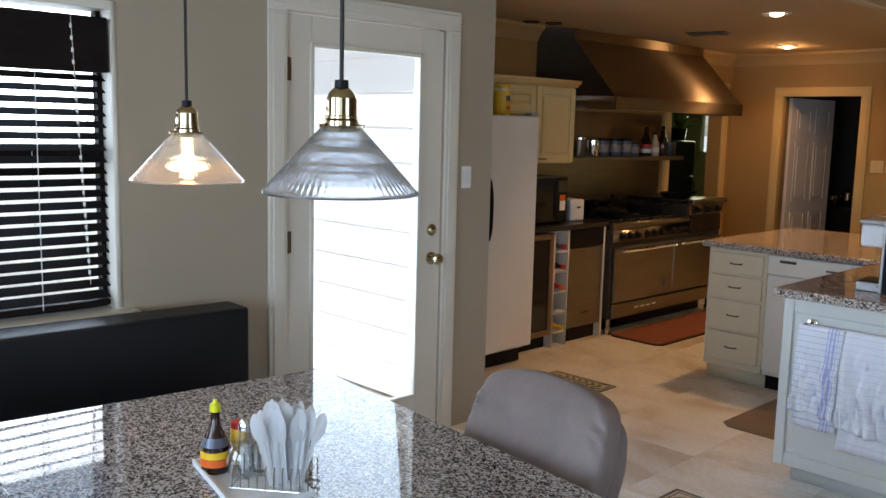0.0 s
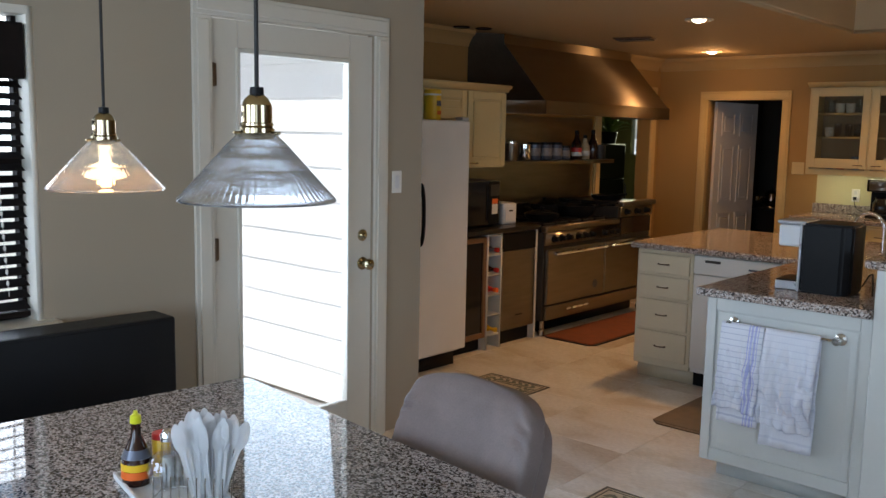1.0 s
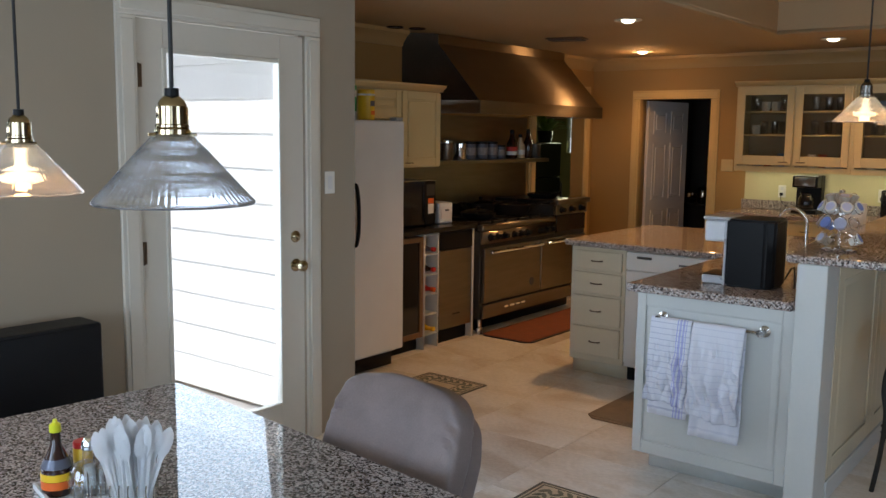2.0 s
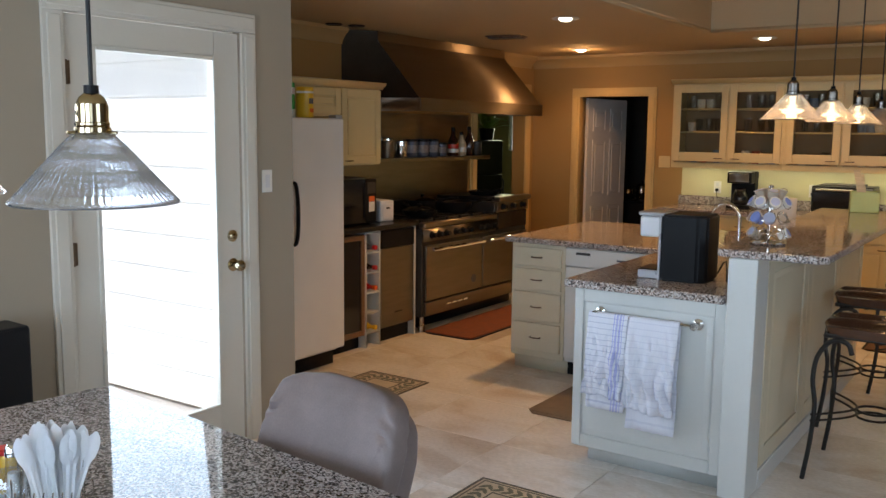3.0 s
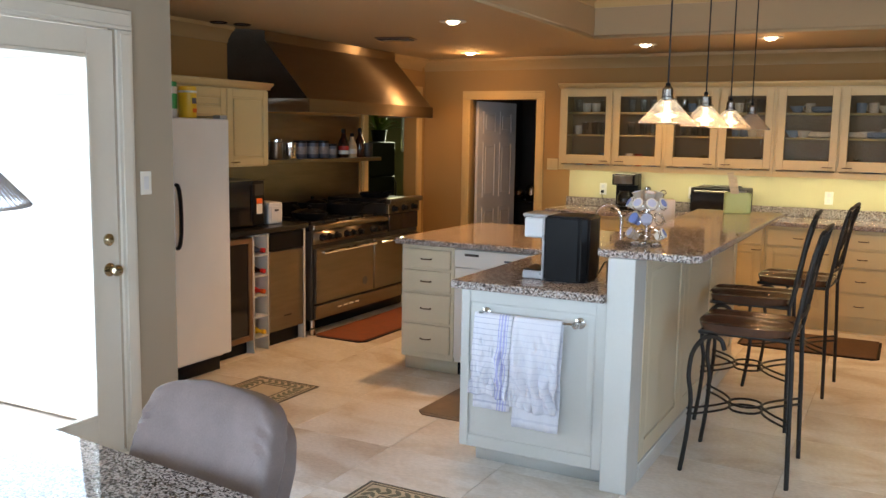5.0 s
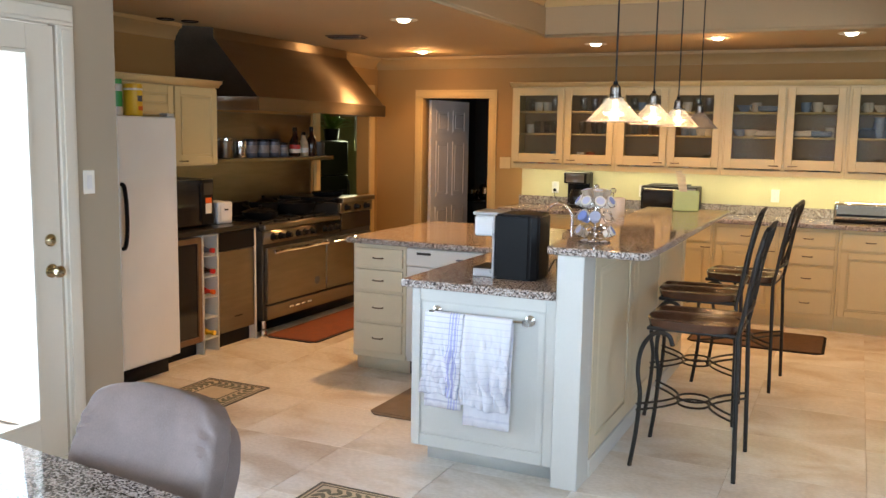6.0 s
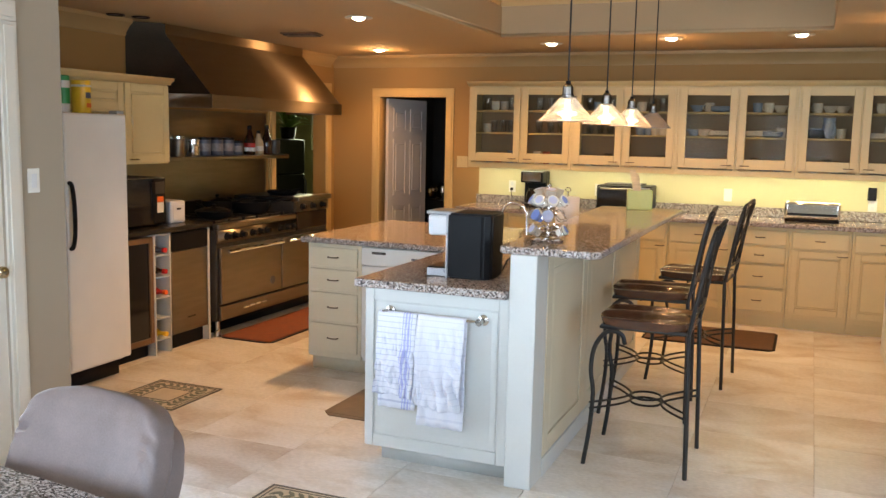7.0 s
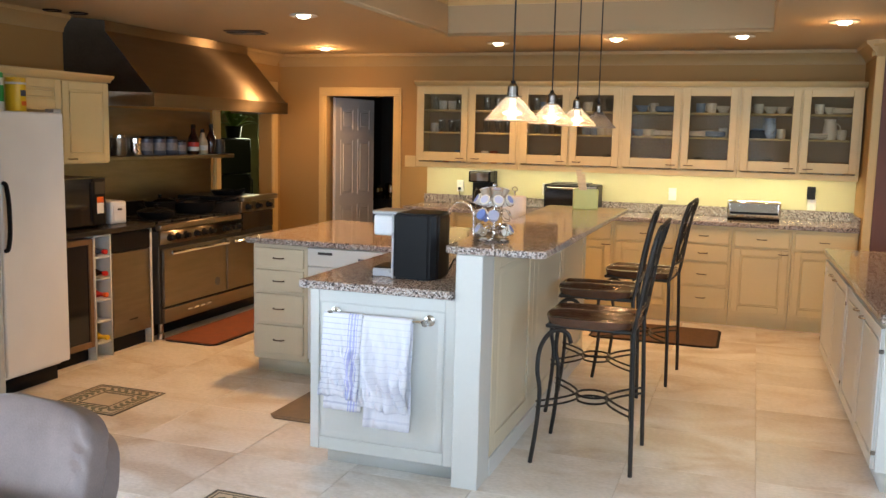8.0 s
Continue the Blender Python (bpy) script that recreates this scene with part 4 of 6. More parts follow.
part("broiler_rail", box(RX - 0.07, 6.443, 0.986, RX + 0.02, 7.02, 1.032, 0.012, 3), STEEL, rg)
part("broiler_panel", box(RX - 0.034, 6.445, 0.895, RX - 0.005, 6.999, 0.985, 0.004), STEEL, rg)
part("broiler_mouth", box(RX - 0.034, 6.47, 0.742, RX - 0.012, 6.98, 0.89, 0.004), BLACKGL, rg)
# black box added behind the legs for the shade under the range
part("underside_shade", box(-4.60, 5.345, 0.0, -4.12, 6.995, 0.128), BLACKPL, rg)
part("back_guard", box(-4.65, 5.34, 0.873, -4.60, 6.44, 1.00, 0.004), BLACKPL, rg)


def range_knob(y, z, x):
    bm = lathe(BM(), [(0, 0), (0.030, 0), (0.030, 0.008), (0.022, 0.012), (0.020, 0.042), (0.016, 0.046), (0, 0.046)], seg=16)
    bmesh.ops.transform(bm, matrix=Matrix.Translation((x, y, z)) @ Matrix.Rotation(radians(90), 4, 'Y'), verts=bm.verts)
    return part("knob", bm, BLACKPL, rg, "black control knob")


for y in (5.44, 5.54, 5.64, 5.78, 5.88, 5.98, 6.18, 6.28, 6.37):
    range_knob(y, 0.785, RX - 0.006)
for y in (6.53, 6.70, 6.87):
    range_knob(y, 0.94, RX - 0.004)

# units between the refrigerator and the range
part_x = -4.005
wc = thing("wine_cooler", "black undercounter wine cooler with a wood-trimmed glass door", "wine cooler")
part("body", box(-4.62, 4.285, 0.09, part_x - 0.03, 4.695, 0.85), BLACKPL, wc)
bm = BM()
for b in [(4.285, 0.10, 4.32, 0.85), (4.66, 0.10, 4.695, 0.85), (4.32, 0.10, 4.66, 0.14), (4.32, 0.81, 4.66, 0.85)]:
    bx(bm, part_x - 0.029, b[0], b[1], part_x, b[2], b[3], 0.003)
part("door_frame", bm, M("cooler_trim", (0.17, 0.09, 0.04), 0.4, var=0.2), wc)
part("pane", box(part_x - 0.022, 4.32, 0.14, part_x - 0.012, 4.66, 0.81), BLACKGL, wc, "dark glass pane")
part("kick_plate", box(-4.62, 4.29, 0.0, part_x - 0.06, 4.69, 0.089), BLACKPL, wc)
rk = thing("bottle_rack", "narrow white open bottle rack with small bottles", "rack")
for y in (4.70, 4.862):
    part("side", box(-4.60, y, 0.0, part_x, y + 0.014, 0.865), CABWHITE, rk)
for k in range(6):
    part("shelf", box(-4.60, 4.715, 0.10 + 0.15 * k, part_x - 0.004, 4.861, 0.113 + 0.15 * k), CABWHITE, rk)
part("back", box(-4.61, 4.70, 0.0, -4.601, 4.876, 0.865), CABWHITE, rk)
dk = thing("steel_dishwasher", "stainless steel dishwasher with a black control strip", "dishwasher")
part("body", box(-4.62, 4.882, 0.11, part_x - 0.03, 5.295, 0.862), BLACKPL, dk)
part("door", box(part_x - 0.029, 4.884, 0.115, part_x + 0.002, 5.293, 0.72, 0.006, 2), STEEL, dk)
part("control_panel", box(part_x - 0.029, 4.884, 0.722, part_x + 0.006, 5.293, 0.86, 0.006, 2), BLACKPL, dk)
part("badge", box(part_x + 0.0021, 5.05, 0.215, part_x + 0.004, 5.14, 0.225), DARKSTEEL, dk)
part("kick_plate", box(-4.62, 4.884, 0.0, part_x - 0.05, 5.29, 0.109), BLACKPL, dk)
solid("filler_panel", box(-4.60, 5.297, 0.0, part_x + 0.004, 5.318, 0.866, 0.002), CABWHITE, "narrow white end panel beside the range", "panel")
solid("stove_countertop", box(-4.655, 4.27, 0.868, -3.975, 5.325, 0.905, 0.006, 2), BLACKCOUNTER, "black countertop beside the range", "countertop")
solid("steel_backsplash", box(SX + 0.001, 5.09, 0.92, SX + 0.006, 7.06, 1.755), STEEL_S, "brushed stainless steel backsplash sheet behind the range", "backsplash")
sh = thing("steel_shelf", "long stainless steel wall shelf above the range", "shelf")
part("board", box(SX + 0.007, 5.12, 1.345, -4.37, 7.02, 1.378, 0.003), STEEL_S, sh)

# ---- dining things ----
TB = pose(-2.455, 1.468, 0, 0, 0, -6.5)      # far corner of the table, local x along its long side, local -y towards the camera
tb = thing("dining_table", "dining table with a polished grey speckled granite top", "table", TB)
bm = prism(BM(), [(0.02, 0), (1.90, 0), (1.90, -1.12), (0, -1.12), (0, -0.02)], 'z', 0.712, 0.75)
bmesh.ops.bevel(bm, geom=list(bm.edges), offset=0.007, segments=2, affect='EDGES')
part("tabletop", bm, GRAN_T, tb)
part("apron", box(0.12, -1.0, 0.62, 1.78, -0.12, 0.711, 0.004), BLINDWOOD, tb)
for x in (0.45, 1.45):
    part("pedestal", box(x - 0.08, -0.66, 0.06, x + 0.08, -0.46, 0.62, 0.01), BLINDWOOD, tb)
    part("foot", box(x - 0.10, -0.90, 0.0, x + 0.10, -0.22, 0.059, 0.012), BLINDWOOD, tb)

bn = thing("booth_bench", "black leather upholstered booth bench with a tall back", "bench", pose(-3.18, 1.525, 0, 0, 0, -3))
part("backrest", box(0.02, -2.0, 0.40, 0.19, 0.004, 0.872, 0.014, 3), LEATHER_B, bn)
part("seat", box(0.19, -2.0, 0.34, 0.66, 0.0, 0.46, 0.03, 3), LEATHER_B, bn)
part("base", box(0.02, -1.98, 0.0, 0.62, -0.02, 0.339), LEATHER_B, bn)
part("piping", tube(BM(), [(0.184, -1.97, 0.866), (0.184, -0.008, 0.866), (0.184, -0.002, 0.45)], 0.006, 6), LEATHER_B, bn)


def ellipsoid(bm, c, r, e=0.45, nu=28, nv=16, wob=0.0):
    """A soft cushion form: a superellipsoid with half sizes r."""
    def pw(v, p):
        return math.copysign(abs(v) ** p, v)
    rings = []
    for j in range(1, nv):
        b = -math.pi / 2 + math.pi * j / nv
        ring = []
        for i in range(nu):
            a = 2 * math.pi * i / nu
            p = Vector((pw(math.cos(b), e) * pw(math.cos(a), e) * r[0], pw(math.cos(b), e) * pw(math.sin(a), e) * r[1], pw(math.sin(b), e) * r[2]))
            if wob:
                p += p.normalized() * wob * (noise.noise(p * 8) + 0.35 * noise.noise(Vector((p.x * 14, p.y * 20, p.z * 40))))
            ring.append(bm.verts.new(p + Vector(c)))
        rings.append(ring)
    lo, hi = bm.verts.new((c[0], c[1], c[2] - r[2])), bm.verts.new((c[0], c[1], c[2] + r[2]))
    for A, B in zip(rings, rings[1:]):
        for i in range(nu):
            j = (i + 1) % nu
            bm.faces.new((A[i], A[j], B[j], B[i]))
    for i in range(nu):
        j = (i + 1) % nu
        bm.faces.new((lo, rings[0][j], rings[0][i]))
        bm.faces.new((hi, rings[-1][i], rings[-1][j]))
    return bm


# leather chair at the table
ch = thing("dining_chair", "taupe grey leather upholstered dining chair pushed to the table", "chair", pose(-1.511, 1.503, 0))
bm = ellipsoid(BM(), (0, 0, 0), (0.240, 0.056, 0.26), 0.38, 112, 72, 0.008)
for v in bm.verts:
    x, z = v.co.x, v.co.z
    # gathered folds under the top edge and at the corners
    fold = math.exp(-((z - 0.165) / 0.05) ** 2) * 0.0045 * math.sin(x * 115 + z * 25 + 4 * noise.noise(Vector((x * 9, 2, z * 9)))) * max(0, noise.noise(Vector((x * 9, 7, 1))) + 0.35)
    fold += math.exp(-((abs(x) - 0.205) / 0.028) ** 2) * 0.006 * math.sin(z * 120 + x * 40 + 5 * noise.noise(Vector((x * 12, 5, z * 12)))) * (0.25 + 0.75 * math.exp(-((z - 0.14) / 0.10) ** 2))
    v.co.y -= fold
    v.co.y -= 0.33 * x * x
    v.co.z -= 0.030 * (x / 0.245) ** 2 if z > 0 else 0
bmesh.ops.transform(bm, matrix=pose(0, 0.0, 0.663, -22, 0, 0), verts=bm.verts)
part("backrest", bm, LEATHER_G, ch)
bm = ellipsoid(BM(), (0, 0.052, 0), (0.232, 0.050, 0.245), 0.42, 64, 36, 0.006)
for v in bm.verts:
    v.co.z -= 0.030 * (v.co.x / 0.245) ** 2 if v.co.z > 0 else 0
bmesh.ops.transform(bm, matrix=pose(0, 0.0, 0.640, -22, 0, 0), verts=bm.verts)
part("back_shell", bm, LEATHER_G, ch)
part("seat", ellipsoid(BM(), (0, -0.24, 0.435), (0.25, 0.25, 0.06), 0.35), LEATHER_G, ch)
for x in (-0.2, 0.2):
    for y in (-0.44, -0.06):
        part("leg", tube(BM(), [(x, y, 0), (x * 0.95, y * 0.97, 0.39)], [0.014, 0.022], 8), BLINDWOOD, ch)


def stool(m):
    t = thing("bar_stool", "wrought iron bar stool with a saddle wooden seat and scrolled back", "stool", m, "bar stools")
    bm = BM()
    nx, ny = 16, 16
    top, bot = [], []
    for i in range(nx + 1):
        r1, r2 = [], []
        for j in range(ny + 1):
            u, v = -1 + 2 * i / nx, -1 + 2 * j / ny
            k = 1 - 0.12 * max(0, abs(u) ** 3 * abs(v) ** 3)
            dip = 0.023 * math.exp(-((abs(v) - 0.5) / 0.28) ** 2) * (1 - 0.35 * u) * (abs(u) < 0.97)
            edge = 0.010 * (max(abs(u), abs(v)) ** 8)
            r1.append(bm.verts.new((0.225 * u * k, 0.22 * v * k, 0.745 - dip - edge)))
            r2.append(bm.verts.new((0.215 * u * k, 0.21 * v * k, 0.692)))
        top.append(r1)
        bot.append(r2)
    for i in range(nx):
        for j in range(ny):
            bm.faces.new((top[i][j], top[i + 1][j], top[i + 1][j + 1], top[i][j + 1]))
            bm.faces.new((bot[i][j], bot[i][j + 1], bot[i + 1][j + 1], bot[i + 1][j]))
    loop_t = [top[i][0] for i in range(nx + 1)] + [top[nx][j] for j in range(1, ny + 1)] + [top[i][ny] for i in range(nx - 1, -1, -1)] + [top[0][j] for j in range(ny - 1, 0, -1)]
    loop_b = [bot[i][0] for i in range(nx + 1)] + [bot[nx][j] for j in range(1, ny + 1)] + [bot[i][ny] for i in range(nx - 1, -1, -1)] + [bot[0][j] for j in range(ny - 1, 0, -1)]
    for k in range(len(loop_t)):
        q = (k + 1) % len(loop_t)
        bm.faces.new((loop_t[k], loop_b[k], loop_b[q], loop_t[q]))
    part("seat", bm, STOOLWOOD, t, "dark glossy saddle-shaped wooden seat")
    part("seat_frame", tube(BM(), [(-0.20, -0.20, 0.69), (0.21, -0.20, 0.69), (0.21, 0.20, 0.69), (-0.20, 0.20, 0.69)], 0.011, 6, closed=True), IRON, t)
    for s in (-1, 1):
        part("leg", tube(BM(), flow([(-0.255, s * 0.235, 0), (-0.232, s * 0.228, 0.18), (-0.222, s * 0.222, 0.36), (-0.238, s * 0.218, 0.47), (-0.228, s * 0.212, 0.58),
                                (-0.185, s * 0.205, 0.655), (-0.14, s * 0.20, 0.672), (-0.10, s * 0.19, 0.655), (-0.085, s * 0.18, 0.61)], 4), 0.011, 8), IRON, t)
        part("leg", tube(BM(), [(0.235, s * 0.238, 0), (0.225, s * 0.225, 0.4), (0.215, s * 0.212, 0.69)], 0.011, 8), IRON, t)
        part("back_post", tube(BM(), flow([(0.215, s * 0.212, 0.69), (0.235, s * 0.212, 0.80), (0.258, s * 0.205, 0.95), (0.283, s * 0.195, 1.085), (0.304, s * 0.175, 1.172),
                                      (0.314, s * 0.15, 1.197)], 4), 0.0105, 8), IRON, t)
        # crossing curved splats
        def on(v, y):
            return (0.235 + 0.082 * max(0, v) ** 1.15, y, 0.80 + 0.385 * v)
        part("splat", tube(BM(), [on(k / 12, s * (0.20 * math.cos(math.pi * k / 12))) for k in range(13)], 0.0075, 6), IRON, t)
        part("splat", tube(BM(), [on(k / 12, s * (0.05 + 0.09 * math.sin(math.pi * k / 12) ** 2)) for k in range(13)], 0.0075, 6), IRON, t)
    part("top_rail", tube(BM(), [(0.318 + 0.014 * math.cos(math.pi * v / 2), 0.15 * v, 1.195 + 0.022 * math.cos(math.pi * v / 2)) for v in [k / 5 - 1 for k in range(11)]], 0.010, 8), IRON, t)
    part("lower_rail", tube(BM(), [(0.238 + 0.012 * math.cos(math.pi * v / 2), 0.21 * v, 0.80) for v in [k / 5 - 1 for k in range(11)]], 0.008, 8), IRON, t)
    for z in (0.285, 0.315):
        part("foot_ring", tube(BM(), [(0.075 * math.cos(a), 0.075 * math.sin(a), z) for a in [2 * math.pi * k / 20 for k in range(20)]], 0.006, 6, closed=True), IRON, t)
        for sx in (-1, 1):
            part("foot_rail", tube(BM(), [(sx * (0.075 + (0.16) * abs(v) ** 1.6), 0.232 * v, z) for v in [k / 6 - 1 for k in range(13)]], 0.006, 6), IRON, t)
    return t


st = stool(pose(-0.512, 4.215, 0))
copy_thing(st, pose(-0.635, 5.06, 0, 0, 0, 3))
copy_thing(st, pose(-0.485, 5.90, 0, 0, 0, -4))


def pendant(x, y, rim, top, r, lit, metal, tag):
    t = thing("pendant_lamp", tag, "lamp", pose(x, y, rim), "pendant lamps")
    s = r / 0.13
    prof = [(0.030, 0.113), (0.034, 0.110), (0.052, 0.0915), (0.0535, 0.0915), (0.0545, 0.0885), (0.086, 0.0535), (0.0875, 0.0535), (0.0885, 0.0505), (0.126, 0.009), (0.130, 0.006), (0.132, 0.002), (0.130, -0.001),
            (0.1225, 0.006), (0.072, 0.0625), (0.028, 0.108)]
    sh_ = part("shade", lathe(BM(), [(a * s, b * s) for a, b in prof], seg=288, rib=0.0035, band=(0.0085 * s, 0.10 * s)), (SHADE_K if metal is DARKNICKEL else SHADE_L if lit else SHADE), t, "ribbed clear glass cone shade")
    sh_.visible_shadow = False
    part("socket", lathe(BM(), [(0, 0.10 * s), (0.027 * s, 0.10 * s), (0.029 * s, 0.104 * s), (0.029 * s, 0.121 * s), (0.0255 * s, 0.123 * s), (0.0275 * s, 0.125 * s), (0.0275 * s, 0.1285 * s), (0.0255 * s, 0.130 * s), (0.0255 * s, 0.156 * s), (0.0255 * s, 0.1585 * s), (0.0238 * s, 0.159 * s), (0.0232 * s, 0.162 * s), (0.0195 * s, 0.169 * s), (0.013 * s, 0.175 * s), (0, 0.177 * s)], seg=36),
         metal, t, "polished metal lamp socket")
    part("socket_cap", lathe(BM(), [(0, 0.1755 * s), (0.012 * s, 0.1755 * s), (0.0115 * s, 0.188 * s), (0, 0.189 * s)], seg=16), BLACKPL, t)
    for k in range(3):
        a = 2.1 * k + 0.4
        bm = BM()
        tube(bm, [(0.03 * s * math.cos(a), 0.03 * s * math.sin(a), 0.113 * s), (0.043 * s * math.cos(a), 0.043 * s * math.sin(a), 0.113 * s)], 0.003 * s, 6)
        part("thumb_screw", bm, metal, t)
    part("cord", tube(BM(), [(0, 0, 0.188 * s), (0, 0, top - rim)], 0.0042, 8), BLACKCORD, t)
    part("canopy", lathe(BM(), [(0, top - rim - 0.022), (0.045, top - rim - 0.02), (0.055, top - rim - 0.003), (0.055, top - rim), (0, top - rim)]), metal, t)
    part("bulb", lathe(BM(), [(0, 0.024 * s), (0.028 * s, 0.0255 * s), (0.043 * s, 0.031 * s), (0.049 * s, 0.040 * s), (0.044 * s, 0.050 * s), (0.030 * s, 0.058 * s), (0.016 * s, 0.064 * s), (0.013 * s, 0.072 * s), (0.013 * s, 0.0995 * s), (0, 0.0995 * s)], seg=32),
         BULB if lit else CLEAR, t)
    return t


pendant(-2.235, 0.855, 1.432, CEIL, 0.150, True, BRASS, "hanging ribbed glass pendant lamp with brass socket, lit")
pendant(-1.370, 0.712, 1.463, CEIL, 0.149, False, BRASS, "hanging ribbed glass pendant lamp with brass socket, unlit")
lamp("pendant_light", 'POINT', (-2.235, 0.855, 1.450), 3, WARM, None, 0.02)
for y, lit in ((3.93, True), (4.78, True), (5.52, True), (6.34, False)):
    pendant(-0.90, y, 1.672, 2.78, 0.128, lit, DARKNICKEL, "hanging ribbed glass pendant lamp over the bar, " + ("lit" if lit else "unlit"))
    if lit:
        lamp("pendant_light", 'POINT', (-0.90, y, 1.685), 2.5, WARM, None, 0.02)

# recessed ceiling lights, dark spots and a vent
for cx, cy in CANS:
    t = thing("recessed_light", "round recessed ceiling light with a pale trim ring, lit", "ceiling light", pose(cx, cy, CEIL), "recessed lights")
    part("trim_ring", lathe(BM(), [(0.068, 0.0), (0.095, -0.001), (0.098, -0.006), (0.090, -0.010), (0.070, -0.006)], seg=32), TRIM, t)
    part("bulb", lathe(BM(), [(0, -0.026), (0.02, -0.024), (0.036, -0.018), (0.045, -0.010), (0.048, -0.003), (0, -0.003)], seg=24), CANGLOW, t, "glowing reflector bulb")
    part("baffle", lathe(BM(), [(0.051, -0.003), (0.067, -0.003), (0.067, -0.001), (0.051, -0.001)], seg=24), TRIM, t)
for cx, cy in ((-4.50, 4.93), (-4.42, 5.10)):
    solid("ceiling_spot", lathe(BM(), [(0, -0.002), (0.05, -0.002), (0.062, -0.008), (0.066, -0.002), (0.066, 0.0), (0, 0)], (cx, cy, CEIL)), BLACKPL,
          "small dark recessed ceiling spot, off", "ceiling light", "dark ceiling spots")
vt = thing("ceiling_vent", "dark louvred ceiling vent", "vent", pose(-3.80, 6.31, CEIL, 0, 0, 12))
part("frame", box(-0.16, -0.09, -0.012, 0.16, 0.09, -0.001, 0.004), BRONZE, vt)
for k in range(6):
    part("slat", box(-0.14, -0.07 + 0.026 * k, -0.022, 0.14, -0.052 + 0.026 * k, -0.0125), DARKSTEEL, vt)


def plate(m, label, kind, gangs=1):
    t = thing("wall_plate", label, kind, m, kind + " plates")
    w = 0.036 + 0.023 * (gangs - 1)
    part("cover", box(-w, -0.006, -0.058, w, 0, 0.058, 0.003), LABELW if gangs == 1 else CABINET, t)
    if kind == "switch":
        for g_ in range(gangs):
            c = 0.046 * (g_ - (gangs - 1) / 2)
            part("rocker", box(c - 0.016, -0.010, -0.033, c + 0.016, -0.0061, 0.033, 0.002), PLASTIC_W if gangs == 1 else CABINET, t)
    else:
        for z in (-0.026, 0.026):
            part("socket", box(-0.015, -0.0085, z - 0.018, 0.015, -0.0061, z + 0.018, 0.002), PLASTIC_W, t)
    return t


plate(pose(WX, 2.985, 1.338, 0, 0, 90), "white rocker light switch on the wall", "switch")
plate(pose(-3.15, FY, 1.32), "cream double light switch beside the doorway", "switch", 2)
for x, z in ((-2.6, 1.09), (-1.72, 1.09), (-0.517, 1.095), (0.69, 1.06)):
    plate(pose(x, FY - 0.004, z), "white power outlet on the backsplash", "outlet")

# plugs with cords in two of the outlets
for x, run in ((-2.6, 0.16), (-1.72, 0.10)):
    t = thing("power_plug", "black plug with a hanging cord in the outlet", "plug", pose(x, FY - 0.0125, 1.064), "plugs in the outlets")
    part("plug_body", box(-0.013, -0.028, -0.014, 0.013, -0.0005, 0.014, 0.004), BLACKPL, t)
    part("cord", tube(BM(), flow([(0, -0.028, 0), (0.006, -0.042, -0.03), (0.03, -0.046, -0.09), (run, -0.06, -0.146)], 5), 0.0035, 6), BLACKCORD, t)

# mats
def mat(x0, y0, x1, y1, material, label, rim=None):
    t = thing("floor_mat", label, "mat", pose((x0 + x1) / 2, (y0 + y1) / 2, 0))
    a, b = (x1 - x0) / 2, (y1 - y0) / 2
    bm = BM()
    bx(bm, -a + 0.02, -b + 0.02, 0.004, a - 0.02, b - 0.02, 0.014, 0.003)
    part("pad", bm, material, t)
    c = 0.05
    part("border", prism(BM(), [(-a, -b + c), (-a + c, -b), (a - c, -b), (a, -b + c), (a, b - c), (a - c, b), (-a + c, b), (-a, b - c)], 'z', 0.0008, 0.009), rim or material, t)


mat(-3.98, 5.37, -3.50, 6.98, MATRED, "rust red cushioned kitchen mat before the range", BLACKPL)
mat(-2.31, 4.08, -1.80, 4.84, MATTAN, "tan brown floor mat at the sink")
mat(-1.0, 6.89, 0.015, 7.58, MATBROWN, "dark red-brown kitchen mat on the tiles", BLINDWOOD)

# towel rail and towels
tr = thing("towel_rail", "brushed nickel towel rail on the end panel", "rail")
for x in (-1.618, -1.150):
    bm = lathe(BM(), [(0, 0), (0.026, 0), (0.026, 0.006), (0.012, 0.012), (0.010, 0.045), (0.017, 0.05), (0.017, 0.068), (0, 0.07)], seg=20)
    bmesh.ops.transform(bm, matrix=Matrix.Translation((x, 3.545, 0.764)) @ Matrix.Rotation(radians(90), 4, 'X'), verts=bm.verts)
    part("bracket", bm, NICKEL, tr)
part("bar", tube(BM(), [(-1.642, 3.487, 0.764), (-1.134, 3.487, 0.764)], 0.008, 10), CHROME, tr)


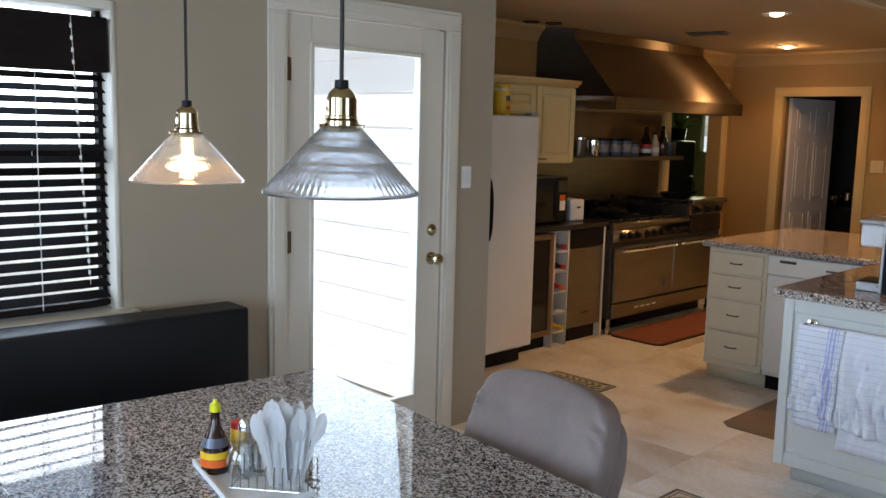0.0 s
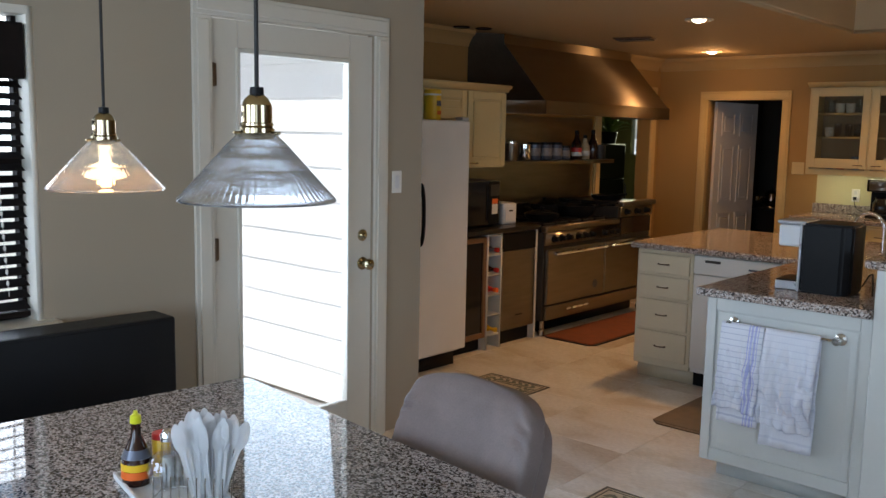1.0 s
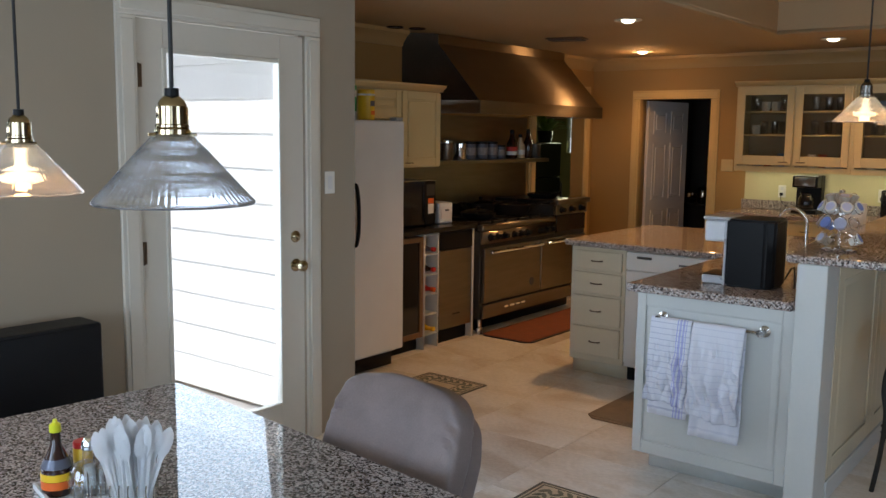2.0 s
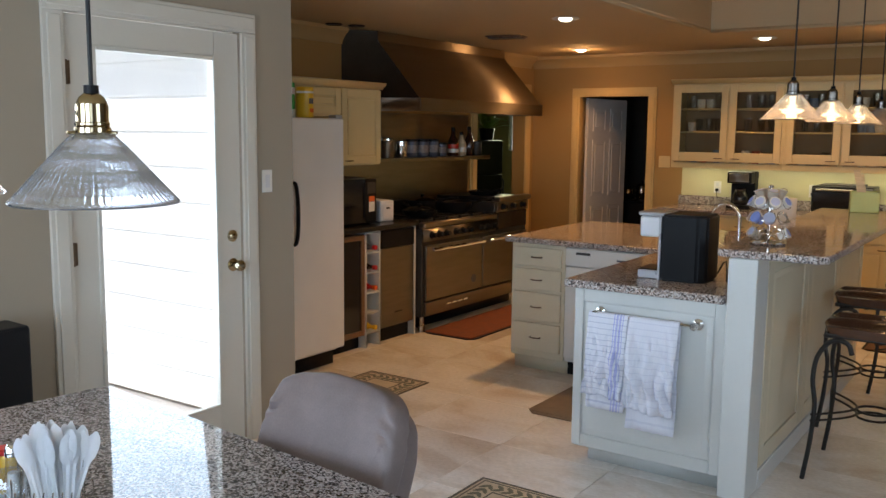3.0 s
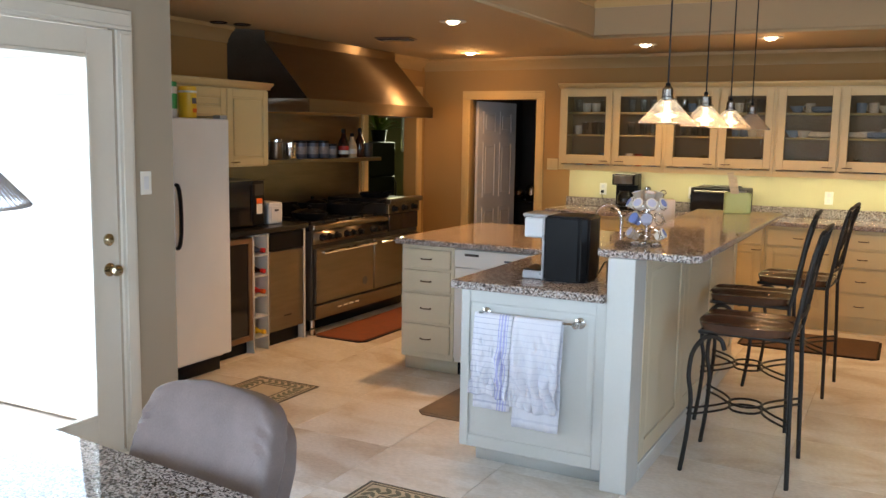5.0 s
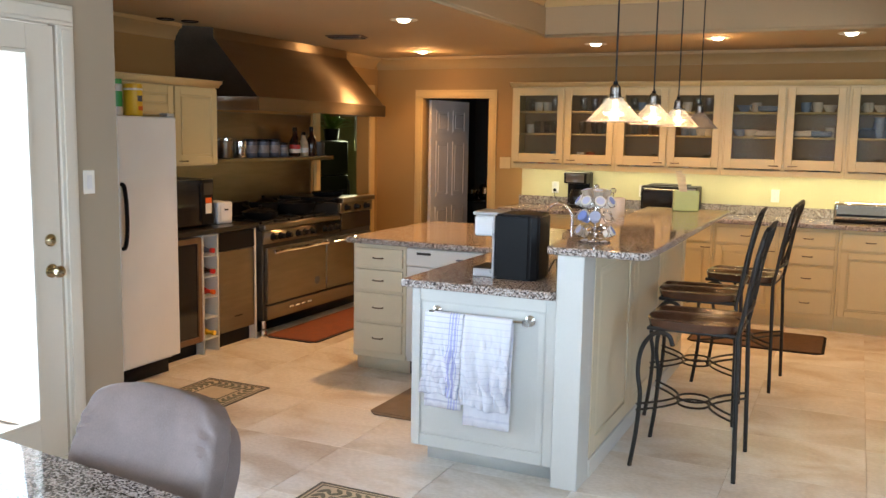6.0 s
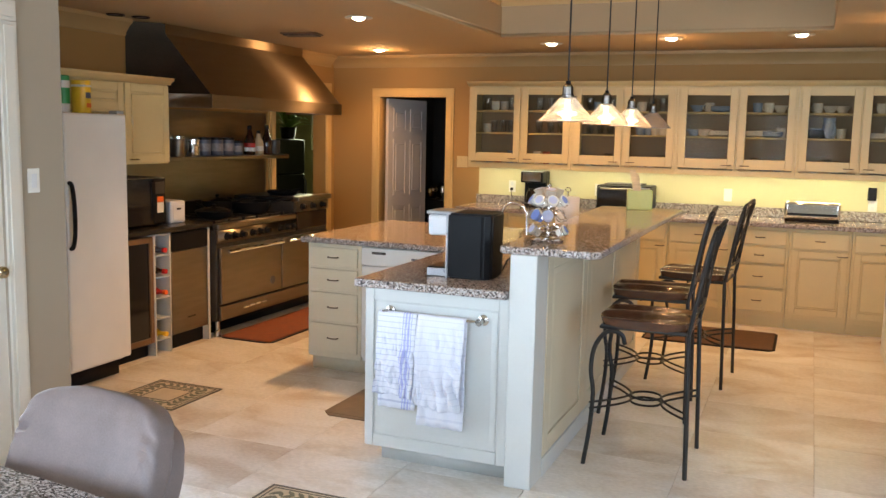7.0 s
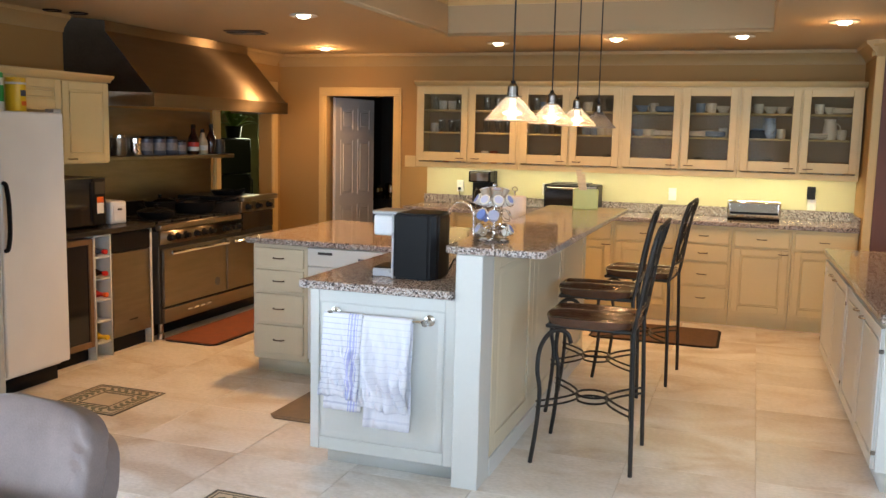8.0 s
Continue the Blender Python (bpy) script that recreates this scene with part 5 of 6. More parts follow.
def towel(x0, x1, zf, zb, material, label, ph):
    """A cloth hung over the rail: front fall to zf, back fall to zb."""
    bm = BM()
    uv = bm.loops.layers.uv.new("UVMap")
    nu, rows = 36, []
    prof = []
    for k in range(34):
        s = k / 33
        prof.append((-0.012 - 0.004 * math.sin(s * 3), zf + (0.762 - zf) * s))
    for k in range(1, 6):
        a = math.pi * k / 6
        prof.append((-0.012 * math.cos(a), 0.764 + 0.011 * math.sin(a)))
    for k in range(16):
        s = k / 15
        prof.append((0.013, 0.762 - (0.762 - zb) * s))
    L = len(prof)
    for k, (dy, z) in enumerate(prof):
        row = []
        fall = max(0.0, 0.762 - z)
        for i in range(nu + 1):
            u = i / nu
            w = math.sin(u * 15 + ph + z * 6) * 0.010 + noise.noise(Vector((u * 5 + z * 6, z * 7, ph))) * 0.040 + noise.noise(Vector((u * 8 + z * 14, z * 16 - u * 5, ph))) * 0.022 + abs(noise.noise(Vector((u * 9 - z * 10, z * 9, ph + 4)))) * 0.014
            skew = noise.noise(Vector((z * 4, ph, 3))) * 0.012 * fall * 2
            sgn = -1 if dy < 0.0 else 0.35
            x = x0 - 0.045 * fall + (x1 - x0) * u * (1 - 0.03 * fall) + skew + (0.012 * fall if dy > 0.01 else 0)
            row.append(bm.verts.new((x, 3.487 + dy + sgn * abs(w) * min(1, fall * 5) , z + noise.noise(Vector((u * 3, ph, 9))) * 0.012 * (k == 0) - 0.012 * u * (k < 2))))
        rows.append(row)
    for k in range(L - 1):
        for i in range(nu):
            f = bm.faces.new((rows[k][i], rows[k][i + 1], rows[k + 1][i + 1], rows[k + 1][i]))
            for lp, (a, b) in zip(f.loops, ((i, k), (i + 1, k), (i + 1, k + 1), (i, k + 1))):
                lp[uv].uv = (a / nu, b / L)
    ob = solid("kitchen_towel", bm, material, label, "towel", "towels on the rail")
    so = ob.modifiers.new("thickness", 'SOLIDIFY')
    so.thickness, so.offset = 0.003, 0.0
    return ob


towel(-1.648, -1.452, 0.385, 0.305, towel_cloth("striped_towel", True), "white checked cotton towel with blue stripes hanging on the rail", 0.4)
towel(-1.447, -1.212, 0.345, 0.240, towel_cloth("checked_towel", False), "white cotton towel with a faint grey check hanging on the rail", 2.7)

# pod coffee machine
cm = thing("coffee_machine", "black pod coffee machine with a silver head on the counter", "coffee machine", pose(-1.300, 3.86, 0.911, 0, 0, 3))
bm = prism(BM(), [(-0.115, -0.13), (0.06, -0.13), (0.098, -0.10), (0.108, 0.0), (0.098, 0.10), (0.06, 0.13), (-0.115, 0.13)], 'z', 0.0, 0.315)
bmesh.ops.bevel(bm, geom=[e for e in bm.edges], offset=0.010, segments=3, affect='EDGES')
part("body", bm, BLACKPL, cm)
part("front_strip", box(-0.128, -0.125, 0.0, -0.1155, 0.125, 0.308, 0.003), SILVERPL, cm)
hd_ = part("brew_head", box(-0.232, -0.09, 0.200, -0.1285, 0.09, 0.300, 0.012, 3), PLASTIC_W, cm, "pale silver brew head")
part("lever", box(-0.240, -0.095, 0.301, -0.10, 0.095, 0.320, 0.008, 2), SILVERPL, cm)
part("drip_tray", box(-0.235, -0.09, 0.0, -0.1285, 0.09, 0.040, 0.005, 2), SILVERPL, cm)
part("drip_grid", box(-0.23, -0.085, 0.0405, -0.13, 0.085, 0.045), BLACKPL, cm)
part("power_cord", tube(BM(), [(0.11, 0.05, 0.03), (0.145, 0.02, 0.09), (0.165, -0.01, 0.10), (0.172, -0.02, 0.05), (0.172, -0.02, 0.004)], 0.004, 6), BLACKCORD, cm)

# pod carousel
pc = thing("pod_carousel", "chrome wire carousel holding single-serve coffee pods", "carousel", pose(-0.945, 3.83, 1.113) @ Matrix.Scale(1.02, 4))
part("base", lathe(BM(), [(0, 0), (0.072, 0), (0.075, 0.006), (0.06, 0.012), (0.02, 0.014), (0.01, 0.02), (0, 0.02)], seg=32), CHROME, pc)
part("stem", tube(BM(), [(0, 0, 0.015), (0, 0, 0.245)], 0.006, 10), CHROME, pc)
part("finial", lathe(BM(), [(0, 0.243), (0.011, 0.247), (0.012, 0.257), (0, 0.264)]), CHROME, pc)
podm = {}
for nm, mt in (("a", LABELW), ("b", PODTAN), ("c", PODBLUE), ("d", PODFOIL)):
    b_ = lathe(BM(), [(0, 0.0), (0.017, 0.0), (0.0225, 0.040), (0.0255, 0.042), (0.0255, 0.044), (0, 0.0445)], seg=16)
    podm[nm] = mesh_of("pod", b_, mt)
lidm = {}
for nm, mt in (("b", PODBLUE), ("c", PODFOIL), ("d", PODFOIL)):
    lidm[nm] = mesh_of("lid", lathe(BM(), [(0, 0.0452), (0.019, 0.0452), (0.019, 0.046), (0, 0.046)], seg=16), mt)
for lvl, (z, full) in enumerate(((0.048, (0, 4, 5)), (0.116, (3, 4, 5, 6)), (0.184, (0, 1, 2, 3, 4, 5, 6, 7)))):
    for k in range(8):
        a = 2 * math.pi * k / 8 + 0.25 * lvl
        c_, s_ = math.cos(a), math.sin(a)
        rr = 0.076
        pts = []
        for q in range(14):
            b = 2 * math.pi * q / 14
            pts.append((c_ * (rr - 0.010 * math.sin(b)) - s_ * 0.026 * math.cos(b), s_ * (rr - 0.010 * math.sin(b)) + c_ * 0.026 * math.cos(b), z + 0.024 * math.sin(b)))
        part("wire_holder", tube(BM(), pts, 0.0022, 5, closed=True), CHROME, pc)
        part("spoke", tube(BM(), [(0, 0, z - 0.01), (c_ * 0.05, s_ * 0.05, z)], 0.002, 5), CHROME, pc)
        if k in full:
            o = new("pod", podm["abcd"[(k + lvl) % 4 if lvl < 2 else 0]])
            o.parent = pc
            o.matrix_basis = Matrix.Translation((c_ * 0.046, s_ * 0.046, z - 0.015)) @ Matrix.Rotation(a, 4, 'Z') @ Matrix.Rotation(radians(58), 4, 'Y')
            q = new("lid", lidm["bcd"[(k + lvl) % 3]])
            q.parent = o

for k in range(4):
    a = 2 * math.pi * k / 4 + 0.5
    o = new("pod", podm["b"])
    o.parent = pc
    o.matrix_basis = Matrix.Translation((math.cos(a) * 0.036, math.sin(a) * 0.036, 0.196)) @ Matrix.Rotation(a, 4, 'Z') @ Matrix.Rotation(radians(16), 4, 'Y')
    q = new("lid", lidm["d"])
    q.parent = o

# paper towel, green box, faucet
pt = thing("paper_towel_roll", "white paper towel roll on a chrome stand", "paper towel", pose(-1.315, 5.62, 0.911))
part("roll", lathe(BM(), [(0.02, 0.012), (0.077, 0.012), (0.079, 0.018), (0.079, 0.285), (0.077, 0.29), (0.02, 0.29)], seg=32), PAPER, pt)
part("stand", tube(lathe(BM(), [(0, 0), (0.09, 0), (0.09, 0.01), (0, 0.011)], seg=28), [(0, 0, 0.01), (0, 0, 0.325)], 0.005), CHROME, pt)
part("ring", tube(BM(), [(0.018 * math.cos(a), 0, 0.335 + 0.016 * math.sin(a)) for a in [2 * math.pi * k / 14 for k in range(14)]], 0.003, 6, closed=True), CHROME, pt)
gb = thing("utensil_box", "lime green square box with wooden utensils", "box", pose(-0.905, 5.99, 1.113, 0, 0, 12))
bm = BM()
for b in [(-0.085, -0.085, 0, 0.085, 0.085, 0.006), (-0.085, -0.085, 0.006, -0.079, 0.085, 0.130), (0.079, -0.085, 0.006, 0.085, 0.085, 0.130),
          (-0.079, -0.085, 0.006, 0.079, -0.079, 0.130), (-0.079, 0.079, 0.006, 0.079, 0.085, 0.130)]:
    bx(bm, *b)
part("box", bm, GREENBOX, gb)
part("spatula", prism(BM(), [(-0.02, 0.01), (0.02, 0.01), (-0.035, 0.27), (-0.075, 0.265)], 'y', 0.0, 0.008), WOODLIGHT, gb, "pale wooden spatula")
part("spatula", prism(BM(), [(0.0, 0.01), (0.03, 0.01), (-0.01, 0.24), (-0.04, 0.235)], 'y', 0.03, 0.037), WOODLIGHT, gb, "pale wooden spatula")
fc = thing("faucet", "chrome gooseneck kitchen faucet", "faucet", pose(-1.48, 5.25, 0.911))
part("spout", tube(BM(), [(0, 0, 0), (0, 0, 0.10), (0, 0, 0.17)] + [(-0.085 + 0.085 * math.cos(a), -0.01 * math.sin(a), 0.17 + 0.095 * math.sin(a)) for a in [math.pi * k / 8 for k in range(1, 9)]] + [(-0.172, 0, 0.12)], 0.011, 10), CHROME, fc)
part("base", lathe(BM(), [(0, 0), (0.026, 0), (0.026, 0.01), (0.016, 0.03), (0, 0.03)]), CHROME, fc)
part("lever", tube(BM(), [(0.016, 0, 0.05), (0.07, -0.03, 0.085)], [0.007, 0.005], 8), CHROME, fc)

# far counter things
km = thing("drip_coffee_maker", "black drip coffee maker with a steel control panel", "coffee maker", pose(-2.31, 8.19, 0.913))
part("base", box(-0.11, -0.13, 0, 0.11, 0.13, 0.035, 0.006), BLACKPL, km)
part("column", box(-0.11, 0.02, 0.036, 0.11, 0.13, 0.345, 0.006), BLACKPL, km)
part("head", box(-0.112, -0.12, 0.235, 0.112, 0.0195, 0.345, 0.012, 2), BLACKPL, km)
part("panel", box(-0.09, -0.126, 0.25, 0.09, -0.1205, 0.33, 0.002), STEEL, km)
part("carafe", lathe(BM(), [(0, 0.037), (0.062, 0.037), (0.072, 0.07), (0.068, 0.13), (0.05, 0.17), (0.055, 0.185), (0, 0.187)], (0, -0.05, 0)), BLACKGL, km)
to = thing("toaster_oven", "black and steel toaster oven", "oven", pose(-1.41, 8.17, 0.913))
part("body", box(-0.25, -0.15, 0.015, 0.25, 0.16, 0.248, 0.012, 2), BLACKPL, to)
part("glass_door", box(-0.235, -0.160, 0.035, 0.12, -0.1505, 0.232, 0.004), BLACKGL, to)
part("control_panel", box(0.13, -0.158, 0.03, 0.245, -0.1505, 0.236, 0.003), STEEL, to)
part("handle", tube(BM(), [(-0.21, -0.178, 0.215), (0.095, -0.178, 0.215)], 0.008), STEEL, to)
for k in range(3):
    bm = lathe(BM(), [(0, 0), (0.016, 0), (0.014, 0.02), (0, 0.02)], seg=14)
    bmesh.ops.transform(bm, matrix=Matrix.Translation((0.187, -0.158, 0.065 + 0.06 * k)) @ Matrix.Rotation(radians(90), 4, 'X'), verts=bm.verts)
    part("knob", bm, BLACKPL, to)
for x in (-0.22, 0.22):
    part("foot", box(x - 0.02, -0.13, 0, x + 0.02, 0.14, 0.0145), BLACKPL, to)
solid("baking_tray", box(-1.60, 8.05, 1.162, -1.25, 8.30, 1.176, 0.005), DARKSTEEL, "dark baking tray lying on the toaster oven", "tray")
bb = thing("chrome_toaster", "long low chrome toaster oven on the counter", "toaster", pose(0.205, 8.13, 0.913, 0, 0, 2))
part("body", box(-0.225, -0.12, 0.02, 0.225, 0.12, 0.175, 0.028, 4), CHROME, bb)
part("base", box(-0.215, -0.11, 0.0, 0.215, 0.11, 0.0195), BLACKPL, bb)
part("slot_strip", box(-0.20, -0.126, 0.055, 0.20, -0.1205, 0.075, 0.002), BLACKPL, bb)
solid("wall_phone", box(0.645, 8.335, 1.10, 0.715, 8.375, 1.215, 0.008, 2), BLACKPL, "small black plug-in device on the outlet", "device")

# stove side things
mw = thing("microwave", "black microwave oven on the counter", "microwave")
part("body", box(-4.60, 4.42, 0.915, -4.12, 4.955, 1.25, 0.006), BLACKPL, mw)
part("door", box(-4.119, 4.425, 0.92, -4.10, 4.82, 1.245, 0.004), BLACKGL, mw)
part("control_panel", box(-4.119, 4.825, 0.92, -4.102, 4.95, 1.245, 0.004), BLACKPL, mw)
part("sticker", box(-4.1018, 4.86, 1.075, -4.100, 4.925, 1.115), ORANGE, mw, "orange and white sticker")
part("sticker", box(-4.1018, 4.86, 1.0, -4.100, 4.925, 1.073), LABELW, mw)
part("trim_strip", box(-4.1185, 4.425, 1.2455, -4.098, 4.95, 1.2495), NICKEL, mw, "thin silver trim line")
part("door_handle", box(-4.0995, 4.795, 0.95, -4.088, 4.81, 1.22, 0.003), BLACKPL, mw)
part("keypad", box(-4.1018, 4.842, 1.135, -4.100, 4.94, 1.22), DARKSTEEL, mw)
for y in (4.46, 4.91):
    part("foot", box(-4.55, y - 0.02, 0.9055, -4.15, y + 0.02, 0.9148), BLACKPL, mw)
ts = thing("toaster", "white upright toaster on the black counter", "toaster", pose(-4.22, 5.13, 0.906, 0, 0, 78))
part("body", box(-0.07, -0.10, 0, 0.07, 0.10, 0.165, 0.016, 3), PLASTIC_W, ts)
part("front_plate", box(-0.05, -0.106, 0.02, 0.05, -0.1005, 0.135, 0.003), PLASTIC_W, ts)
part("lever", box(-0.015, -0.116, 0.10, 0.015, -0.1065, 0.112), DARKSTEEL, ts)


def pan(name, x, y, z, r, h, label, lid, turn=0):
    t = thing(name, label, "pan", pose(x, y, z, 0, 0, turn), "pans on the range")
    part("bowl", lathe(BM(), [(0, 0), (r * 0.78, 0), (r * 0.92, h * 0.4), (r, h), (r * 0.97, h), (r * 0.88, h * 0.45), (r * 0.74, 0.006), (0, 0.006)], seg=32), BLACKPL, t)
    part("handle", tube(BM(), [(r * 0.95, 0, h * 0.8), (r + 0.08, 0, h + 0.015), (r + 0.19, 0, h + 0.03)], [0.010, 0.011, 0.012], 8), BLACKPL, t)
    if lid:
        part("lid", lathe(BM(), [(0, h + 0.035), (r * 0.5, h + 0.027), (r * 0.9, h + 0.008), (r, h + 0.001), (0, h + 0.0005)], seg=32), CHROME if lid == 2 else BLACKGL, t)
        part("lid_knob", lathe(BM(), [(0, h + 0.034), (0.012, h + 0.034), (0.018, h + 0.05), (0, h + 0.056)]), BLACKPL, t)
    return t


pan("skillet", -4.20, 5.64, 0.905, 0.15, 0.05, "black skillet with a glass lid on the burner", 1, 150)
pan("saucepan", -4.42, 5.98, 0.905, 0.13, 0.10, "black saucepan with a shiny lid", 2, 20)
pan("wok", -4.25, 6.20, 0.905, 0.18, 0.09, "black wok on the range", 0, 30)
gt = thing("burner_grates", "black cast iron burner grates", "grate")
for k in range(6):
    part("bar", box(-4.58, 5.42 + 0.19 * k, 0.873, -4.02, 5.435 + 0.19 * k, 0.902, 0.003), IRON, gt)
for x in (-4.52, -4.28, -4.06):
    part("bar", box(x, 5.36, 0.8735, x + 0.014, 6.42, 0.896, 0.003), IRON, gt)
solid("griddle_plate", box(-4.60, 6.46, 0.987, -4.02, 6.98, 1.02, 0.006), BLACKPL, "black griddle plate on the raised side", "griddle")
pan("frying_pan", -4.25, 6.72, 1.021, 0.15, 0.04, "black frying pan on the griddle", 0, -30)


def tin(x, y, z, r, h, material, cap, label, band=None, name="canister", category="canister"):
    t = thing(name, label, category, pose(x, y, z), "jars on the steel shelf" if name == "canister" else "")
    part("body", lathe(BM(), [(0, 0), (r * 0.96, 0), (r, 0.004), (r, h * 0.86), (r * 0.94, h * 0.88), (0, h * 0.88)], seg=20), material, t)
    part("lid", lathe(BM(), [(0, h * 0.881), (r * 1.0, h * 0.881), (r * 1.0, h), (r * 0.9, h * 1.02), (0, h * 1.02)], seg=20), cap, t)
    if band:
        part("label", lathe(BM(), [(r * 1.005, h * 0.25), (r * 1.015, h * 0.25), (r * 1.015, h * 0.68), (r * 1.005, h * 0.68)], seg=20), band, t)
    return t


SZ = 1.3785
tin(-4.45, 5.52, SZ, 0.06, 0.16, STEEL, CHROME, "steel canister on the shelf")
tin(-4.45, 5.71, SZ, 0.055, 0.135, CHROME, CHROME, "polished steel canister on the shelf")
for k, y in enumerate((5.876, 6.045, 6.20, 6.335)):
    tin(-4.47, y, SZ, 0.056 - 0.008 * (k == 3), 0.15 - 0.03 * (k == 3), BLUEGREY, BLACKPL, "dark jar with a grey label on the shelf", JARLABEL)


def bottle(x, y, z, r, h, material, cap, label, bands=(), group="", name="bottle"):
    t = thing(name, label, "bottle", pose(x, y, z), group)
    part("glass", lathe(BM(), [(0, 0), (r * 0.93, 0), (r, h * 0.03), (r, h * 0.42), (r * 0.9, h * 0.55), (r * 0.48, h * 0.70), (r * 0.36, h * 0.86), (0, h * 0.86)], seg=22), material, t)
    part("cap", lathe(BM(), [(0, h * 0.861), (r * 0.43, h * 0.861), (r * 0.43, h * 0.95), (r * 0.36, h), (0, h)], seg=16), cap, t)
    for z0, z1, mt in bands:
        part("label", lathe(BM(), [(r * 1.0, h * z0), (r * 1.012, h * z0), (r * 1.012, h * z1), (r * 1.0, h * z1)], seg=22), mt, t)
    return t


bottle(-4.47, 6.526, SZ, 0.05, 0.26, SAUCE, BLACKPL, "dark sauce bottle with a red and white label on the shelf", ((0.12, 0.25, LABELW), (0.26, 0.40, REDPL)))
bottle(-4.47, 6.665, SZ, 0.045, 0.22, WOODLIGHT, BLACKPL, "amber oil bottle on the shelf", ((0.15, 0.35, LABELW),))
bottle(-4.45, 6.765, SZ, 0.045, 0.27, SAUCE, BLACKPL, "dark vinegar bottle on the shelf")
tin(-4.46, 6.90, SZ, 0.055, 0.13, DARKSTEEL, DARKSTEEL, "dark metal tin on the shelf")
wp = tin(-3.97, 4.04, 1.679, 0.057, 0.195, YELLOW, YELLOW, "yellow wipes canister with a printed label on the refrigerator", None, "wipes_canister", "canister")
part("print_bar", box(0.0572, -0.022, 0.09, 0.0586, 0.018, 0.125), BLUEGREY, wp, "dark printed mark")
part("print_bar", box(0.0572, -0.016, 0.035, 0.0586, 0.020, 0.06), ORANGE, wp, "orange printed mark")
part("neck_ring", lathe(BM(), [(0.0572, 0.158), (0.0582, 0.158), (0.0582, 0.170), (0.0572, 0.170)], seg=20), LABELW, wp, "white ring under the lid")
tin(-4.04, 3.962, 1.679, 0.042, 0.22, LABELW, GREENPL, "white can with a green cap on the refrigerator", GREENPL, "spray_can", "can")
random.seed(4)
for k, (zz, mt) in enumerate(((0.114, YELLOW), (0.264, LABELW), (0.414, REDPL), (0.564, REDPL), (0.714, BLUEGREY))):
    if k == 1:
        continue
    t = thing("small_bottle", "small bottle lying in the white rack", "bottle", pose(-4.10, 4.787, zz + 0.034, 0, 90, 0), "bottles in the rack")
    part("glass", lathe(BM(), [(0, -0.12), (0.03, -0.12), (0.032, 0.02), (0.014, 0.07), (0.014, 0.10), (0, 0.10)], seg=14), SAUCE if k % 2 else mt, t)
    part("cap", lathe(BM(), [(0, 0.101), (0.018, 0.101), (0.018, 0.125), (0, 0.126)], seg=12), (YELLOW, REDPL, ORANGE, REDPL, REDPL)[k], t)

# dishes inside the glass cabinets
random.seed(11)


def dish(x, y, z, kind, mt):
    if kind == "bowl":
        prof = [(0, 0), (0.03, 0), (0.034, 0.008), (0.062, 0.05), (0.07, 0.062), (0.066, 0.062), (0.03, 0.012), (0, 0.012)]
    elif kind == "cup":
        prof = [(0, 0), (0.032, 0), (0.040, 0.03), (0.042, 0.085), (0.038, 0.085), (0.034, 0.01), (0, 0.01)]
    elif kind == "plates":
        prof = [(0, 0), (0.05, 0), (0.095, 0.014), (0.095, 0.02), (0.09, 0.022), (0.095, 0.03), (0.095, 0.038), (0.09, 0.04), (0.095, 0.05), (0.09, 0.054), (0, 0.046)]
    elif kind == "pitcher":
        prof = [(0, 0), (0.05, 0), (0.062, 0.05), (0.055, 0.11), (0.045, 0.15), (0.055, 0.175), (0.05, 0.175), (0.04, 0.15), (0, 0.14)]
    else:
        prof = [(0, 0), (0.028, 0), (0.034, 0.05), (0.037, 0.12), (0.034, 0.12), (0.026, 0.008), (0, 0.008)]
    t = thing(kind if kind != "plates" else "plate_stack", {"bowl": "small china bowl on a cabinet shelf", "cup": "china mug on a cabinet shelf", "plates": "stack of china plates on a shelf",
              "pitcher": "cream china pitcher on a cabinet shelf", "tumbler": "drinking glass on a cabinet shelf"}[kind], kind, pose(x, y, z, 0, 0, random.uniform(0, 360)), "dishes in the wall cabinets")
    part("body", lathe(BM(), prof, seg=20), mt, t)
    if kind in ("cup", "pitcher"):
        s = 1.0 if kind == "cup" else 1.6
        part("handle", tube(BM(), [(0.036 * s + 0.026 * s * math.sin(a), 0, 0.045 * s + 0.028 * s * math.cos(a) + (0.02 if s > 1 else 0)) for a in [math.pi * k / 8 for k in range(9)]], 0.005, 6), mt, t)


SHELVES = (Z0 + 0.021, 1.6265, 1.8415)
for k in range(8):
    a, b = GX[k] + 0.10, GX[k + 1] - 0.10
    for lv, zz in enumerate(SHELVES):
        n = random.choice((3, 3, 4))
        for q in range(n):
            x = a + (b - a) * (q + 0.5) / n
            if lv == 0:
                kind = random.choice(("tumbler", "cup", "plates", "bowl"))
            else:
                kind = random.choice(("bowl", "cup", "plates") if k >= 4 else ("tumbler", "tumbler", "cup"))
            if k in (6, 7) and lv == 1 and q == n - 2:
                kind = "pitcher"
            mt = random.choice((CHINA, CHINA, CHINA, CHINA_B)) if kind != "tumbler" else CLEAR
            if k < 2 and lv == 0:
                mt = random.choice((CHINA_R, CHINA, CHINA_B))
            dish(x, 8.17 + random.uniform(-0.03, 0.06), zz, kind, mt)
solid("dark_box", box(0.13, 8.12, 1.6265, 0.32, 8.26, 1.70, 0.006), BLACKPL, "black box on a cabinet shelf", "box")

